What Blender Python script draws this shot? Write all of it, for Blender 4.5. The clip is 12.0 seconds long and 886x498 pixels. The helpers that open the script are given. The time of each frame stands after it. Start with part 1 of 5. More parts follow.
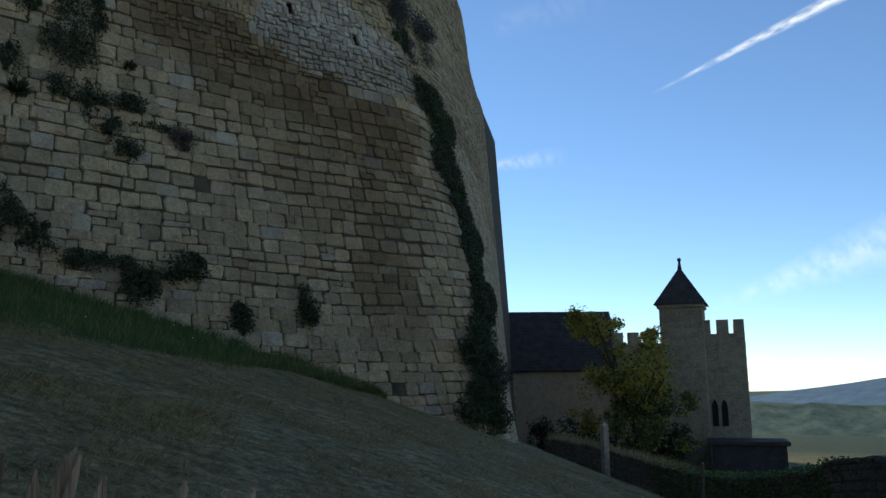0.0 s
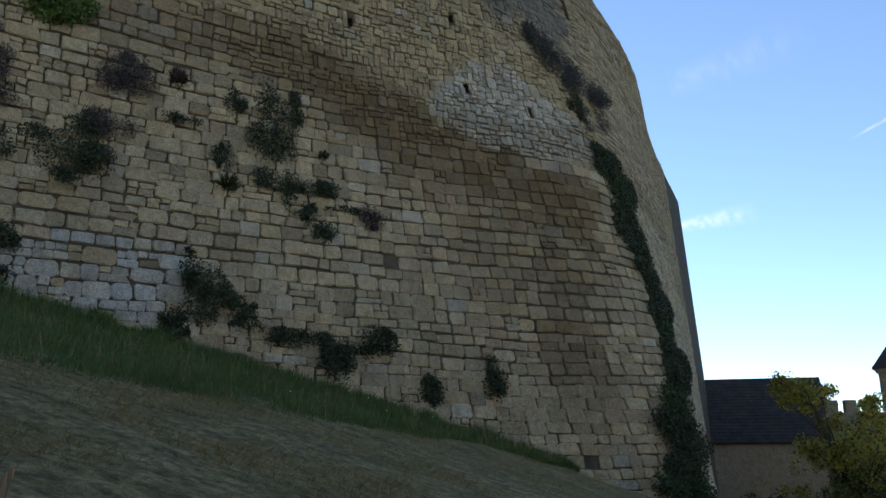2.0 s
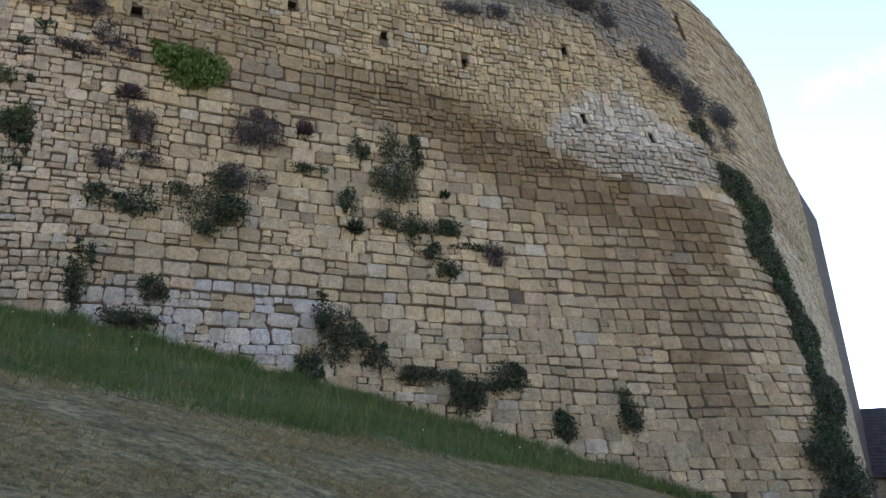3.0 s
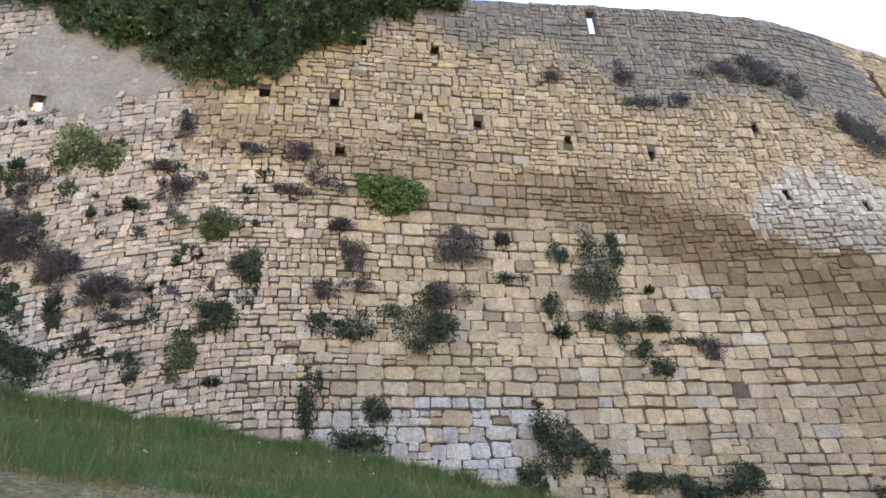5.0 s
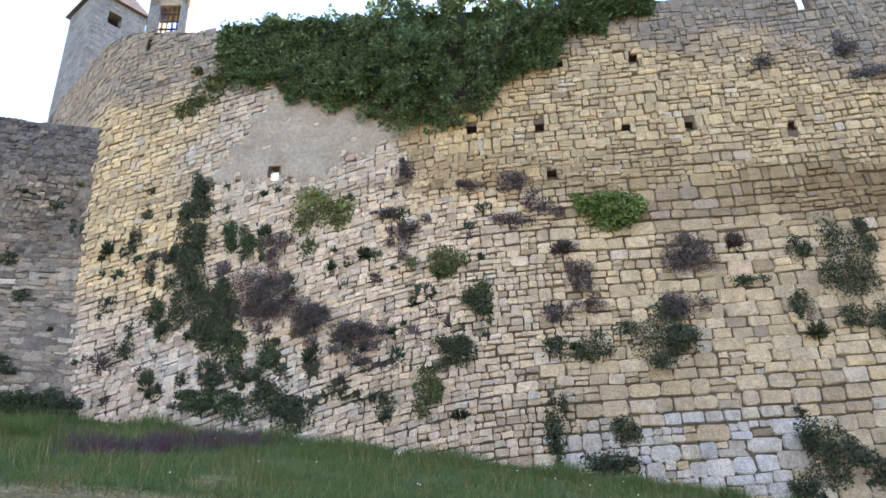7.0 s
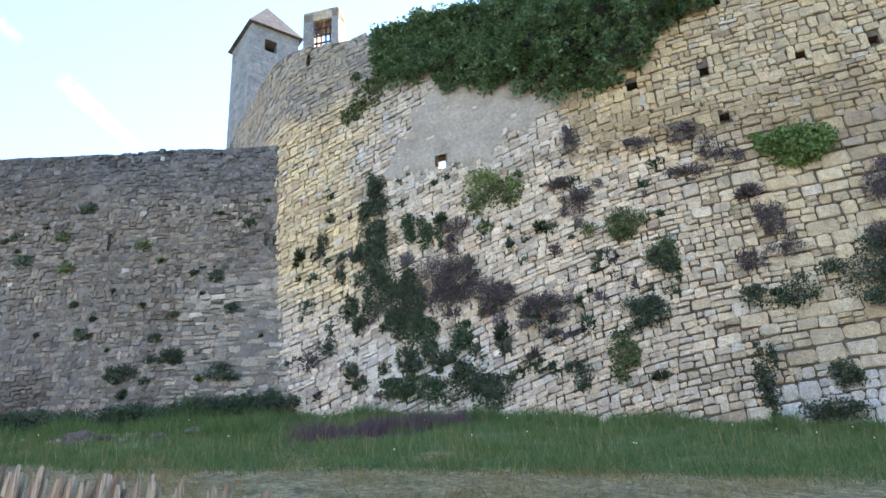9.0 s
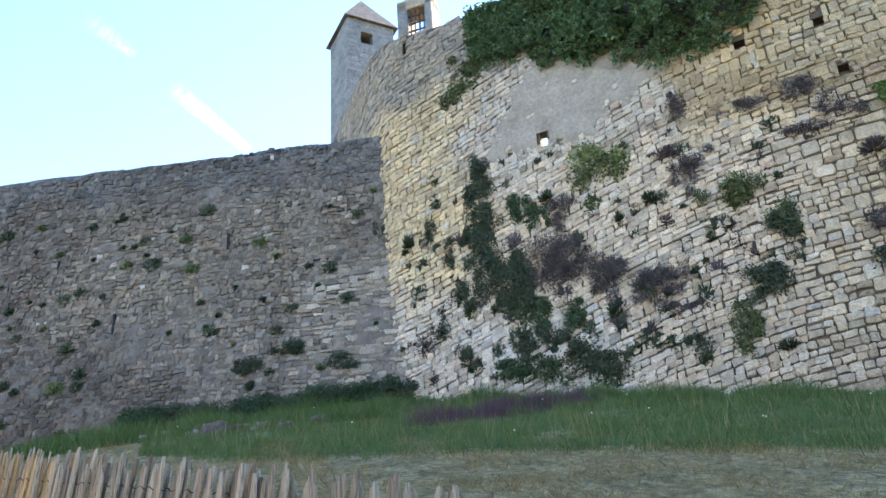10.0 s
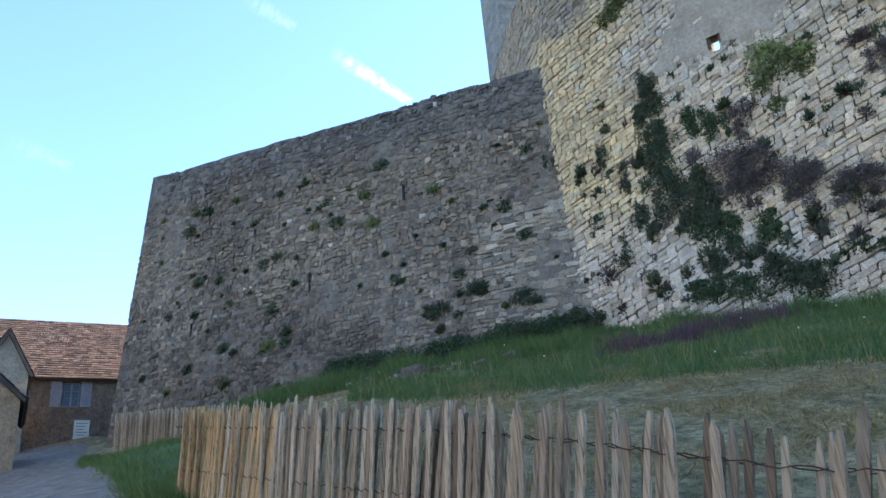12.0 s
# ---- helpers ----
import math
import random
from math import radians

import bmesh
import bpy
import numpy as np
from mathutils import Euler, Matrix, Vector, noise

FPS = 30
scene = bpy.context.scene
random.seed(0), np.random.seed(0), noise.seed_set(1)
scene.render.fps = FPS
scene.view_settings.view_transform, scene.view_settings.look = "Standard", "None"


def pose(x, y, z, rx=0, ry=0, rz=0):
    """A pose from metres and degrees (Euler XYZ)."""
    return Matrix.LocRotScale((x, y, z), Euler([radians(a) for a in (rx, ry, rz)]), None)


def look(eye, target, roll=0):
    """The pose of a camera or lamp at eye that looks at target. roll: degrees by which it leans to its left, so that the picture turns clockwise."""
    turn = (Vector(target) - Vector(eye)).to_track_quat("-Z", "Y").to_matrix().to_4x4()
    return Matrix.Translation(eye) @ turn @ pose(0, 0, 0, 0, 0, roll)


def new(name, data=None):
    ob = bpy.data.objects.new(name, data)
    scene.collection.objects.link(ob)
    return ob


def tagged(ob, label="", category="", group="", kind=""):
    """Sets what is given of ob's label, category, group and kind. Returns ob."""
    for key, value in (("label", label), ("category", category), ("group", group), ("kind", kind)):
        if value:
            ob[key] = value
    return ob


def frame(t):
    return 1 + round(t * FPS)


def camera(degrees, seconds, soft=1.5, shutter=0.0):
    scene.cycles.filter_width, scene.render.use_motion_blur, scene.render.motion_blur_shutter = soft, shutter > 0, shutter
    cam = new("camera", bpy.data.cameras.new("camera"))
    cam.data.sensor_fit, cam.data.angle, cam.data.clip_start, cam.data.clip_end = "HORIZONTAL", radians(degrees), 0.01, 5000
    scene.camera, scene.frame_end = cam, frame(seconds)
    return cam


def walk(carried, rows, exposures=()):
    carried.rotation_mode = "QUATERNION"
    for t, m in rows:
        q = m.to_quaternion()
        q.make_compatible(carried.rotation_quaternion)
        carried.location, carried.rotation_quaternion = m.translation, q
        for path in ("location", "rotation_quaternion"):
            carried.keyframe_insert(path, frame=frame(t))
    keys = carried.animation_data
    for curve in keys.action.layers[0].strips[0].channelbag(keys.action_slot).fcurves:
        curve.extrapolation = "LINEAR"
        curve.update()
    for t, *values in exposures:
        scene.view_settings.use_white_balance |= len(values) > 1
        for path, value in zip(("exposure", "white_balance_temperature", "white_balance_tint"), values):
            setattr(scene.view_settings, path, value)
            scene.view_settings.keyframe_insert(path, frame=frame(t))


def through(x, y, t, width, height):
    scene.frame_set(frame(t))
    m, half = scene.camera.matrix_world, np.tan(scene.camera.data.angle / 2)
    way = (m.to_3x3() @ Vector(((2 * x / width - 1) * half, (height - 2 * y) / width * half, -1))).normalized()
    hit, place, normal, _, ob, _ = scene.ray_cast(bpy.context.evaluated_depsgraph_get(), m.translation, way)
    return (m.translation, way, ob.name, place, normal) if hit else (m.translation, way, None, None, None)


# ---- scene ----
cam = camera(58.2, 12.0, soft=1.5)
ROWS = [
    (0, -1.400, -0.320, 1.900, 99.45, 0.66, -3.34),
    (0.5, -1.411, -0.323, 1.903, 100.47, 0.83, -0.17),
    (1, -1.422, -0.326, 1.906, 101.76, 0.66, 2.67),
    (1.5, -1.433, -0.329, 1.909, 103.11, 0.66, 5.72),
    (2, -1.444, -0.333, 1.912, 104.55, 0.45, 9.91),
    (2.5, -1.455, -0.336, 1.916, 105.89, 0.49, 14.20),
    (3, -1.466, -0.339, 1.919, 107.17, 0.78, 19.19),
    (3.2, -1.470, -0.340, 1.920, 107.86, 1.30, 20.94),
    (4.8, -2.043, -0.740, 2.154, 113.70, 1.52, 31.44),
    (5, -2.108, -0.785, 2.178, 114.40, 1.62, 32.96),
    (5.5, -2.247, -0.885, 2.218, 115.63, 1.46, 36.48),
    (6, -2.350, -0.984, 2.225, 116.16, 1.88, 41.08),
    (6.5, -2.442, -1.081, 2.203, 116.53, 1.80, 45.43),
    (7, -2.524, -1.174, 2.151, 116.68, 1.92, 49.26),
    (7.2, -2.556, -1.208, 2.124, 116.84, 2.34, 50.81),
    (8.8, -2.787, -1.439, 1.889, 116.46, 3.38, 61.55),
    (9, -2.802, -1.441, 1.887, 116.25, 3.63, 63.27),
    (9.5, -2.818, -1.447, 1.894, 115.93, 3.89, 67.56),
    (10, -2.826, -1.454, 1.908, 115.43, 3.51, 71.75),
    (10.5, -2.868, -1.463, 1.910, 114.58, 3.43, 75.34),
    (11, -2.906, -1.471, 1.911, 113.56, 3.98, 79.55),
    (11.5, -2.942, -1.477, 1.914, 112.74, 4.35, 83.05),
    (12, -2.963, -1.479, 1.916, 111.90, 4.40, 85.76),
]
EXPOSURES = [(0.0, 0.25, 7100, 3), (1.5, 0.5, 7900, 4), (2.5, 1.45, 8300, 16), (3.2, 2.3, 8900, 23), (4.8, 2.95, 9000, 26), (6.0, 3.02, 9000, 26), (7.2, 3.02, 8500, 22), (8.8, 3.0, 7700, 16), (10.0, 2.88, 7350, 13), (11.0, 2.75, 7100, 11), (12.0, 2.42, 6950, 10)]
walk(cam, [(t, pose(x, y, z, rx, ry, rz)) for t, x, y, z, rx, ry, rz in ROWS], EXPOSURES)

# ---- light: a sun hidden behind the rampart, and the sky ----
SUN_LEFT, SUN_UP = 24.0, 35.0
world = bpy.data.worlds.new("sky")
scene.world = world
world.use_nodes = True
wn, wl = world.node_tree.nodes, world.node_tree.links
sky = wn.new("ShaderNodeTexSky")
sky.sky_type = "NISHITA"
sky.sun_disc = False
sky.sun_elevation = radians(SUN_UP)
sky.sun_rotation = radians(-SUN_LEFT)
sky.air_density, sky.dust_density, sky.ozone_density = 0.75, 0.0, 6.5
wn["Background"].inputs["Strength"].default_value = 0.15
wl.new(sky.outputs[0], wn["Background"].inputs["Color"])
sun_data = bpy.data.lights.new("sun", "SUN")
sun_data.energy, sun_data.angle, sun_data.color = 4.0, radians(0.53), (1.0, 0.93, 0.82)
sun_dir = Vector((-math.sin(radians(SUN_LEFT)) * math.cos(radians(SUN_UP)), math.cos(radians(SUN_LEFT)) * math.cos(radians(SUN_UP)), math.sin(radians(SUN_UP))))
sun = new("sun", sun_data)
sun.matrix_world = look(sun_dir * 80, (0, 0, 0))

# ---- materials ----
def shader(name, rough=0.9):
    m = bpy.data.materials.new(name)
    m.use_nodes = True
    nt = m.node_tree
    b = nt.nodes["Principled BSDF"]
    b.inputs["Roughness"].default_value = rough
    b.inputs["Specular IOR Level"].default_value = 0.25
    return m, nt, b


def noise_node(nt, scale, detail=4.0, rough=0.6, stretch=None):
    geo = nt.nodes.new("ShaderNodeNewGeometry")
    n = nt.nodes.new("ShaderNodeTexNoise")
    n.inputs["Scale"].default_value, n.inputs["Detail"].default_value, n.inputs["Roughness"].default_value = scale, detail, rough
    if stretch:
        mp = nt.nodes.new("ShaderNodeMapping")
        mp.inputs["Scale"].default_value = stretch
        nt.links.new(geo.outputs["Position"], mp.inputs["Vector"])
        nt.links.new(mp.outputs[0], n.inputs["Vector"])
    else:
        nt.links.new(geo.outputs["Position"], n.inputs["Vector"])
    return n.outputs["Fac"]


def ramp(nt, fac, stops):
    r = nt.nodes.new("ShaderNodeValToRGB")
    e = r.color_ramp.elements
    while len(e) < len(stops):
        e.new(0.5)
    for k, (p, c) in enumerate(stops):
        e[k].position, e[k].color = p, (*c, 1)
    nt.links.new(fac, r.inputs[0])
    return r.outputs[0]


def mixed(nt, a, b, fac, mode="MIX"):
    m = nt.nodes.new("ShaderNodeMix")
    m.data_type, m.blend_type = "RGBA", mode
    for sock, v in ((m.inputs[0], fac), (m.inputs[6], a), (m.inputs[7], b)):
        if isinstance(v, (int, float)):
            sock.default_value = v
        elif isinstance(v, tuple):
            sock.default_value = (*v, 1)
        else:
            nt.links.new(v, sock)
    return m.outputs[2]


def own_random(nt):
    """A number of its own for every piece, be it an object or an island of a joined mesh."""
    a = nt.nodes.new("ShaderNodeObjectInfo").outputs["Random"]
    b = nt.nodes.new("ShaderNodeNewGeometry").outputs["Random Per Island"]
    s = nt.nodes.new("ShaderNodeMath")
    s.operation = "ADD"
    nt.links.new(a, s.inputs[0]), nt.links.new(b, s.inputs[1])
    f = nt.nodes.new("ShaderNodeMath")
    f.operation = "FRACT"
    nt.links.new(s.outputs[0], f.inputs[0])
    return f.outputs[0]


def bump(nt, b, fac, strength, dist):
    n = nt.nodes.new("ShaderNodeBump")
    n.inputs["Strength"].default_value, n.inputs["Distance"].default_value = strength, dist
    nt.links.new(fac, n.inputs["Height"])
    nt.links.new(n.outputs[0], b.inputs["Normal"])


def stone_material(name, tones, stain=(0.10, 0.075, 0.05), stain_amount=0.5, grain=0.4):
    """tones: three colours that the blocks take by chance; stain: a weathered tone in broad patches and fine flecks."""
    m, nt, b = shader(name, 0.92)
    col = ramp(nt, own_random(nt), [(0.0, tones[0]), (0.45, tones[1]), (0.95, tones[2])])
    mottle = noise_node(nt, 2.7, 7, 0.72)
    col = mixed(nt, col, ramp(nt, mottle, [(0.3, (0.5, 0.48, 0.46)), (0.5, (1.02, 1.02, 1.02)), (0.7, (1.3, 1.28, 1.24))]), 0.75, "MULTIPLY")
    broad = ramp(nt, noise_node(nt, 0.55, 5), [(0.42, (0, 0, 0)), (0.68, (stain_amount,) * 3)])
    col = mixed(nt, col, stain, broad)
    streak = ramp(nt, noise_node(nt, 1.0, 6, 0.7, (2.2, 2.2, 0.35)), [(0.5, (0, 0, 0)), (0.75, (stain_amount * 0.7,) * 3)])
    col = mixed(nt, col, stain, streak)
    fine = noise_node(nt, 9.0, 6, 0.75)
    col = mixed(nt, col, ramp(nt, fine, [(0.3, (0.45, 0.44, 0.42)), (0.7, (1.25, 1.22, 1.18))]), grain * 1.6, "MULTIPLY")
    speck = ramp(nt, noise_node(nt, 38.0, 3, 0.6), [(0.36, (0.4,) * 3), (0.52, (1.05,) * 3)])
    col = mixed(nt, col, speck, min(1.0, grain * 1.5), "MULTIPLY")
    nt.links.new(col, b.inputs["Base Color"])
    bump(nt, b, fine, 1.0, 0.08)
    return m


STONE = [
    stone_material("tan_limestone", ((0.50, 0.378, 0.245), (0.54, 0.418, 0.28), (0.46, 0.34, 0.215)), (0.24, 0.165, 0.105), stain_amount=0.4),
    stone_material("grey_limestone", ((0.51, 0.41, 0.32), (0.55, 0.455, 0.365), (0.47, 0.37, 0.285)), (0.24, 0.18, 0.135), 0.45),
    stone_material("lichen_dark_stone", ((0.21, 0.185, 0.165), (0.235, 0.21, 0.187), (0.185, 0.162, 0.144)), (0.10, 0.088, 0.08), 0.5),
    stone_material("rubble_grey_brown", ((0.24, 0.192, 0.145), (0.275, 0.222, 0.17), (0.205, 0.163, 0.122)), (0.10, 0.078, 0.058), 0.6, 0.85),
    stone_material("dun_limestone", ((0.37, 0.27, 0.175), (0.41, 0.305, 0.20), (0.34, 0.245, 0.155)), (0.19, 0.128, 0.08), 0.45),
]


def toned_stone():
    """Limestone that takes its tone, stone by stone, from the mesh, with grain, pits and weathering over it."""
    m, nt, b = shader("weathered_limestone", 0.93)
    at = nt.nodes.new("ShaderNodeAttribute")
    at.attribute_name = "tone"
    col = at.outputs["Color"]
    mottle = noise_node(nt, 2.4, 7, 0.72)
    col = mixed(nt, col, ramp(nt, mottle, [(0.3, (0.62, 0.59, 0.56)), (0.5, (1.0, 1.0, 1.0)), (0.7, (1.22, 1.22, 1.2))]), 0.7, "MULTIPLY")
    streak = ramp(nt, noise_node(nt, 1.0, 6, 0.7, (2.0, 2.0, 0.3)), [(0.5, (0, 0, 0)), (0.76, (0.4,) * 3)])
    col = mixed(nt, col, (0.17, 0.13, 0.095), streak)
    fine = noise_node(nt, 9.0, 6, 0.75)
    col = mixed(nt, col, ramp(nt, fine, [(0.3, (0.5, 0.48, 0.46)), (0.7, (1.25, 1.23, 1.2))]), 0.62, "MULTIPLY")
    speck = ramp(nt, noise_node(nt, 36.0, 3, 0.6), [(0.36, (0.42,) * 3), (0.52, (1.05,) * 3)])
    col = mixed(nt, col, speck, 0.5, "MULTIPLY")
    crust = ramp(nt, noise_node(nt, 5.5, 5, 0.7), [(0.66, (0, 0, 0)), (0.74, (0.28,) * 3)])
    col = mixed(nt, col, (0.46, 0.44, 0.40), crust)
    nt.links.new(col, b.inputs["Base Color"])
    bump(nt, b, fine, 1.0, 0.07)
    return m


TONED = toned_stone()
TAN, GREY, LICHEN, RUBBLE, DUN = range(5)


def plain(name, c1, c2, scale=3.0, rough=0.9, relief=0.3, dist=0.02, fine=22.0):
    m, nt, b = shader(name, rough)
    col = ramp(nt, noise_node(nt, scale, 6, 0.65), [(0.3, c1), (0.7, c2)])
    f = noise_node(nt, fine, 4, 0.7)
    col = mixed(nt, col, ramp(nt, f, [(0.3, (0.6,) * 3), (0.7, (1.2,) * 3)]), 0.7, "MULTIPLY")
    nt.links.new(col, b.inputs["Base Color"])
    bump(nt, b, f, relief, dist)
    return m


def leafy(name, c1, c2, c3, through=0.25):
    m, nt, b = shader(name, 0.7)
    col = ramp(nt, own_random(nt), [(0.0, c1), (0.5, c2), (1.0, c3)])
    nt.links.new(col, b.inputs["Base Color"])
    tr = nt.nodes.new("ShaderNodeBsdfTranslucent")
    nt.links.new(col, tr.inputs["Color"])
    mx = nt.nodes.new("ShaderNodeMixShader")
    mx.inputs[0].default_value = through
    nt.links.new(b.outputs[0], mx.inputs[1]), nt.links.new(tr.outputs[0], mx.inputs[2])
    nt.links.new(mx.outputs[0], nt.nodes["Material Output"].inputs["Surface"])
    return m


MORTAR = plain("earthy_mortar", (0.05, 0.036, 0.025), (0.15, 0.108, 0.07), 2.6, 0.95, 0.6, 0.03)
GREY_MORTAR = plain("weathered_grey_mortar", (0.075, 0.059, 0.045), (0.22, 0.178, 0.137), 2.2, 0.95, 0.8, 0.04, 14)
RENDER = plain("grey_lime_render", (0.235, 0.182, 0.128), (0.36, 0.288, 0.21), 1.6, 0.95, 0.8, 0.04, 9)
SMOOTH_WALL = plain("beige_coursed_wall", (0.30, 0.25, 0.17), (0.42, 0.36, 0.26), 0.8, 0.95, 0.4, 0.02, 10)
ROOF_DARK = plain("dark_stone_roof", (0.035, 0.03, 0.028), (0.07, 0.06, 0.055), 2.0, 0.85, 0.6, 0.05, 9)
SLAB_ROOF = plain("grey_slab_roof", (0.085, 0.074, 0.064), (0.15, 0.132, 0.115), 2.0, 0.9, 0.8, 0.05, 8)
ROOF_TILE = [stone_material("brown_clay_tile", ((0.12, 0.066, 0.05), (0.21, 0.145, 0.115), (0.06, 0.038, 0.031)), (0.075, 0.055, 0.045), 0.6, 0.8)]
TOWER = stone_material("tower_ashlar", ((0.36, 0.29, 0.20), (0.40, 0.33, 0.23), (0.33, 0.26, 0.18)), (0.2, 0.16, 0.11), 0.3)
TOWER_GREY = stone_material("grey_tower_ashlar", ((0.29, 0.265, 0.23), (0.32, 0.295, 0.26), (0.26, 0.24, 0.21)), (0.16, 0.145, 0.125), 0.45)
BLACK = plain("deep_shadow_gap", (0.012, 0.011, 0.010), (0.02, 0.018, 0.016), 4.0)
IRON = plain("rusty_iron", (0.035, 0.022, 0.018), (0.07, 0.035, 0.025), 9.0, 0.7)
WOOD = plain("weathered_shutter_wood", (0.16, 0.17, 0.18), (0.24, 0.25, 0.26), 6.0, 0.8)
GLASS_DARK = plain("dark_window_glass", (0.02, 0.025, 0.03), (0.035, 0.04, 0.045), 3.0, 0.12, 0.02)
SIGN = plain("white_notice_board", (0.46, 0.50, 0.44), (0.55, 0.58, 0.52), 4.0, 0.6, 0.05)
PATH = plain("pale_gravel_path", (0.125, 0.095, 0.068), (0.29, 0.23, 0.168), 3.5, 0.95, 1.0, 0.06, 9)

slat_m, nt, b = shader("weathered_chestnut", 0.85)
c = ramp(nt, own_random(nt), [(0.0, (0.27, 0.196, 0.125)), (0.5, (0.46, 0.36, 0.245)), (0.9, (0.17, 0.118, 0.074))])
g = noise_node(nt, 1.0, 6, 0.7, (75, 75, 2.0))
nt.links.new(mixed(nt, c, ramp(nt, g, [(0.34, (0.3,) * 3), (0.5, (0.9,) * 3), (0.68, (1.35,) * 3)]), 0.95, "MULTIPLY"), b.inputs["Base Color"])
bump(nt, b, g, 1.0, 0.012)
SLAT = slat_m
slat_o, nt, b = shader("fresh_orange_chestnut", 0.85)
c = ramp(nt, own_random(nt), [(0.0, (0.42, 0.255, 0.115)), (0.5, (0.52, 0.335, 0.16)), (0.9, (0.30, 0.175, 0.08))])
g = noise_node(nt, 1.0, 6, 0.7, (75, 75, 2.0))
nt.links.new(mixed(nt, c, ramp(nt, g, [(0.34, (0.3,) * 3), (0.5, (0.9,) * 3), (0.68, (1.35,) * 3)]), 0.95, "MULTIPLY"), b.inputs["Base Color"])
bump(nt, b, g, 1.0, 0.012)
SLAT_ORANGE = slat_o

LEAF_DARK = leafy("dark_ivy_leaf", (0.028, 0.048, 0.021), (0.045, 0.072, 0.031), (0.075, 0.105, 0.048), 0.15)
LEAF_IVY = leafy("glossy_ivy_leaf", (0.055, 0.11, 0.045), (0.10, 0.17, 0.07), (0.21, 0.28, 0.135), 0.3)
LEAF_SHRUB = leafy("dry_dark_shrub_leaf", (0.035, 0.05, 0.025), (0.05, 0.065, 0.035), (0.075, 0.085, 0.05), 0.15)
LEAF_OLIVE = leafy("olive_shrub_leaf", (0.07, 0.085, 0.03), (0.10, 0.12, 0.045), (0.14, 0.15, 0.06))
LEAF_PURPLE = leafy("withered_purple_twig", (0.06, 0.043, 0.04), (0.092, 0.068, 0.062), (0.13, 0.10, 0.088), 0.1)
LEAF_BRIGHT = leafy("fresh_green_leaf", (0.065, 0.12, 0.026), (0.105, 0.165, 0.04), (0.165, 0.22, 0.07))
LEAF_PALE = leafy("yellowing_creeper_leaf", (0.16, 0.20, 0.06), (0.22, 0.26, 0.09), (0.12, 0.15, 0.06))
LEAF_GREY = leafy("grey_withered_herb", (0.075, 0.068, 0.065), (0.11, 0.10, 0.095), (0.06, 0.055, 0.05), 0.1)
LEAF_AUTUMN_LIT = leafy("autumn_yellow_lit_leaf", (0.42, 0.33, 0.06), (0.52, 0.38, 0.08), (0.25, 0.27, 0.06), 0.5)
FLOWER = leafy("purple_flower", (0.15, 0.05, 0.05), (0.10, 0.055, 0.085), (0.07, 0.085, 0.03), 0.2)
DAISY = leafy("pale_flower_head", (0.6, 0.6, 0.5), (0.7, 0.68, 0.5), (0.65, 0.6, 0.3), 0.2)
GRASS = leafy("lush_grass_blade", (0.048, 0.10, 0.022), (0.085, 0.143, 0.036), (0.17, 0.185, 0.064), 0.3)
STRAW = leafy("mown_dry_grass", (0.31, 0.215, 0.09), (0.40, 0.29, 0.13), (0.21, 0.155, 0.058), 0.15)
BARK = plain("dark_bark", (0.035, 0.028, 0.02), (0.08, 0.065, 0.05), 6.0, 0.95, 0.8, 0.02)


# ---- small builders ----
def part(name, bm, material, parent=None, label=""):
    me = bpy.data.meshes.new(name)
    bm.normal_update()
    bm.to_mesh(me)
    bm.free()
    for m in (material if isinstance(material, (list, tuple)) else [material]):
        me.materials.append(m)
    ob = new(name, me)
    if parent is not None:
        ob.parent = parent
    return tagged(ob, label)


def raw(name, verts, faces, materials, indices=None, parent=None, label="", smooth=False):
    me = bpy.data.meshes.new(name)
    me.from_pydata([tuple(v) for v in verts], [], faces)
    for m in (materials if isinstance(materials, (list, tuple)) else [materials]):
        me.materials.append(m)
    if indices is not None:
        me.polygons.foreach_set("material_index", indices)
    if smooth:
        me.polygons.foreach_set("use_smooth", [True] * len(faces))
    me.update()
    ob = new(name, me)
    if parent is not None:
        ob.parent = parent
    return tagged(ob, label)


def box(bm, lo, hi, m=None, bevel=0.0):
    r = bmesh.ops.create_cube(bm, size=1.0)
    c = [(a + b) / 2 for a, b in zip(lo, hi)]
    d = [b - a for a, b in zip(lo, hi)]
    mat = Matrix.Translation(c) @ Matrix.Diagonal((*d, 1))
    if m is not None:
        mat = m @ mat
    bmesh.ops.transform(bm, matrix=mat, verts=r["verts"])
    if bevel:
        es = list({e for v in r["verts"] for e in v.link_edges})
        bmesh.ops.bevel(bm, geom=es, offset=bevel, segments=1, affect="EDGES")


def thing(name, label, category, place=(0, 0, 0), group="", kind=""):
    ob = new(name)
    ob.location = place
    return tagged(ob, label, category, group, kind)


def smoothstep(a, b, x):
    t = min(1.0, max(0.0, (x - a) / (b - a)))
    return t * t * (3 - 2 * t)


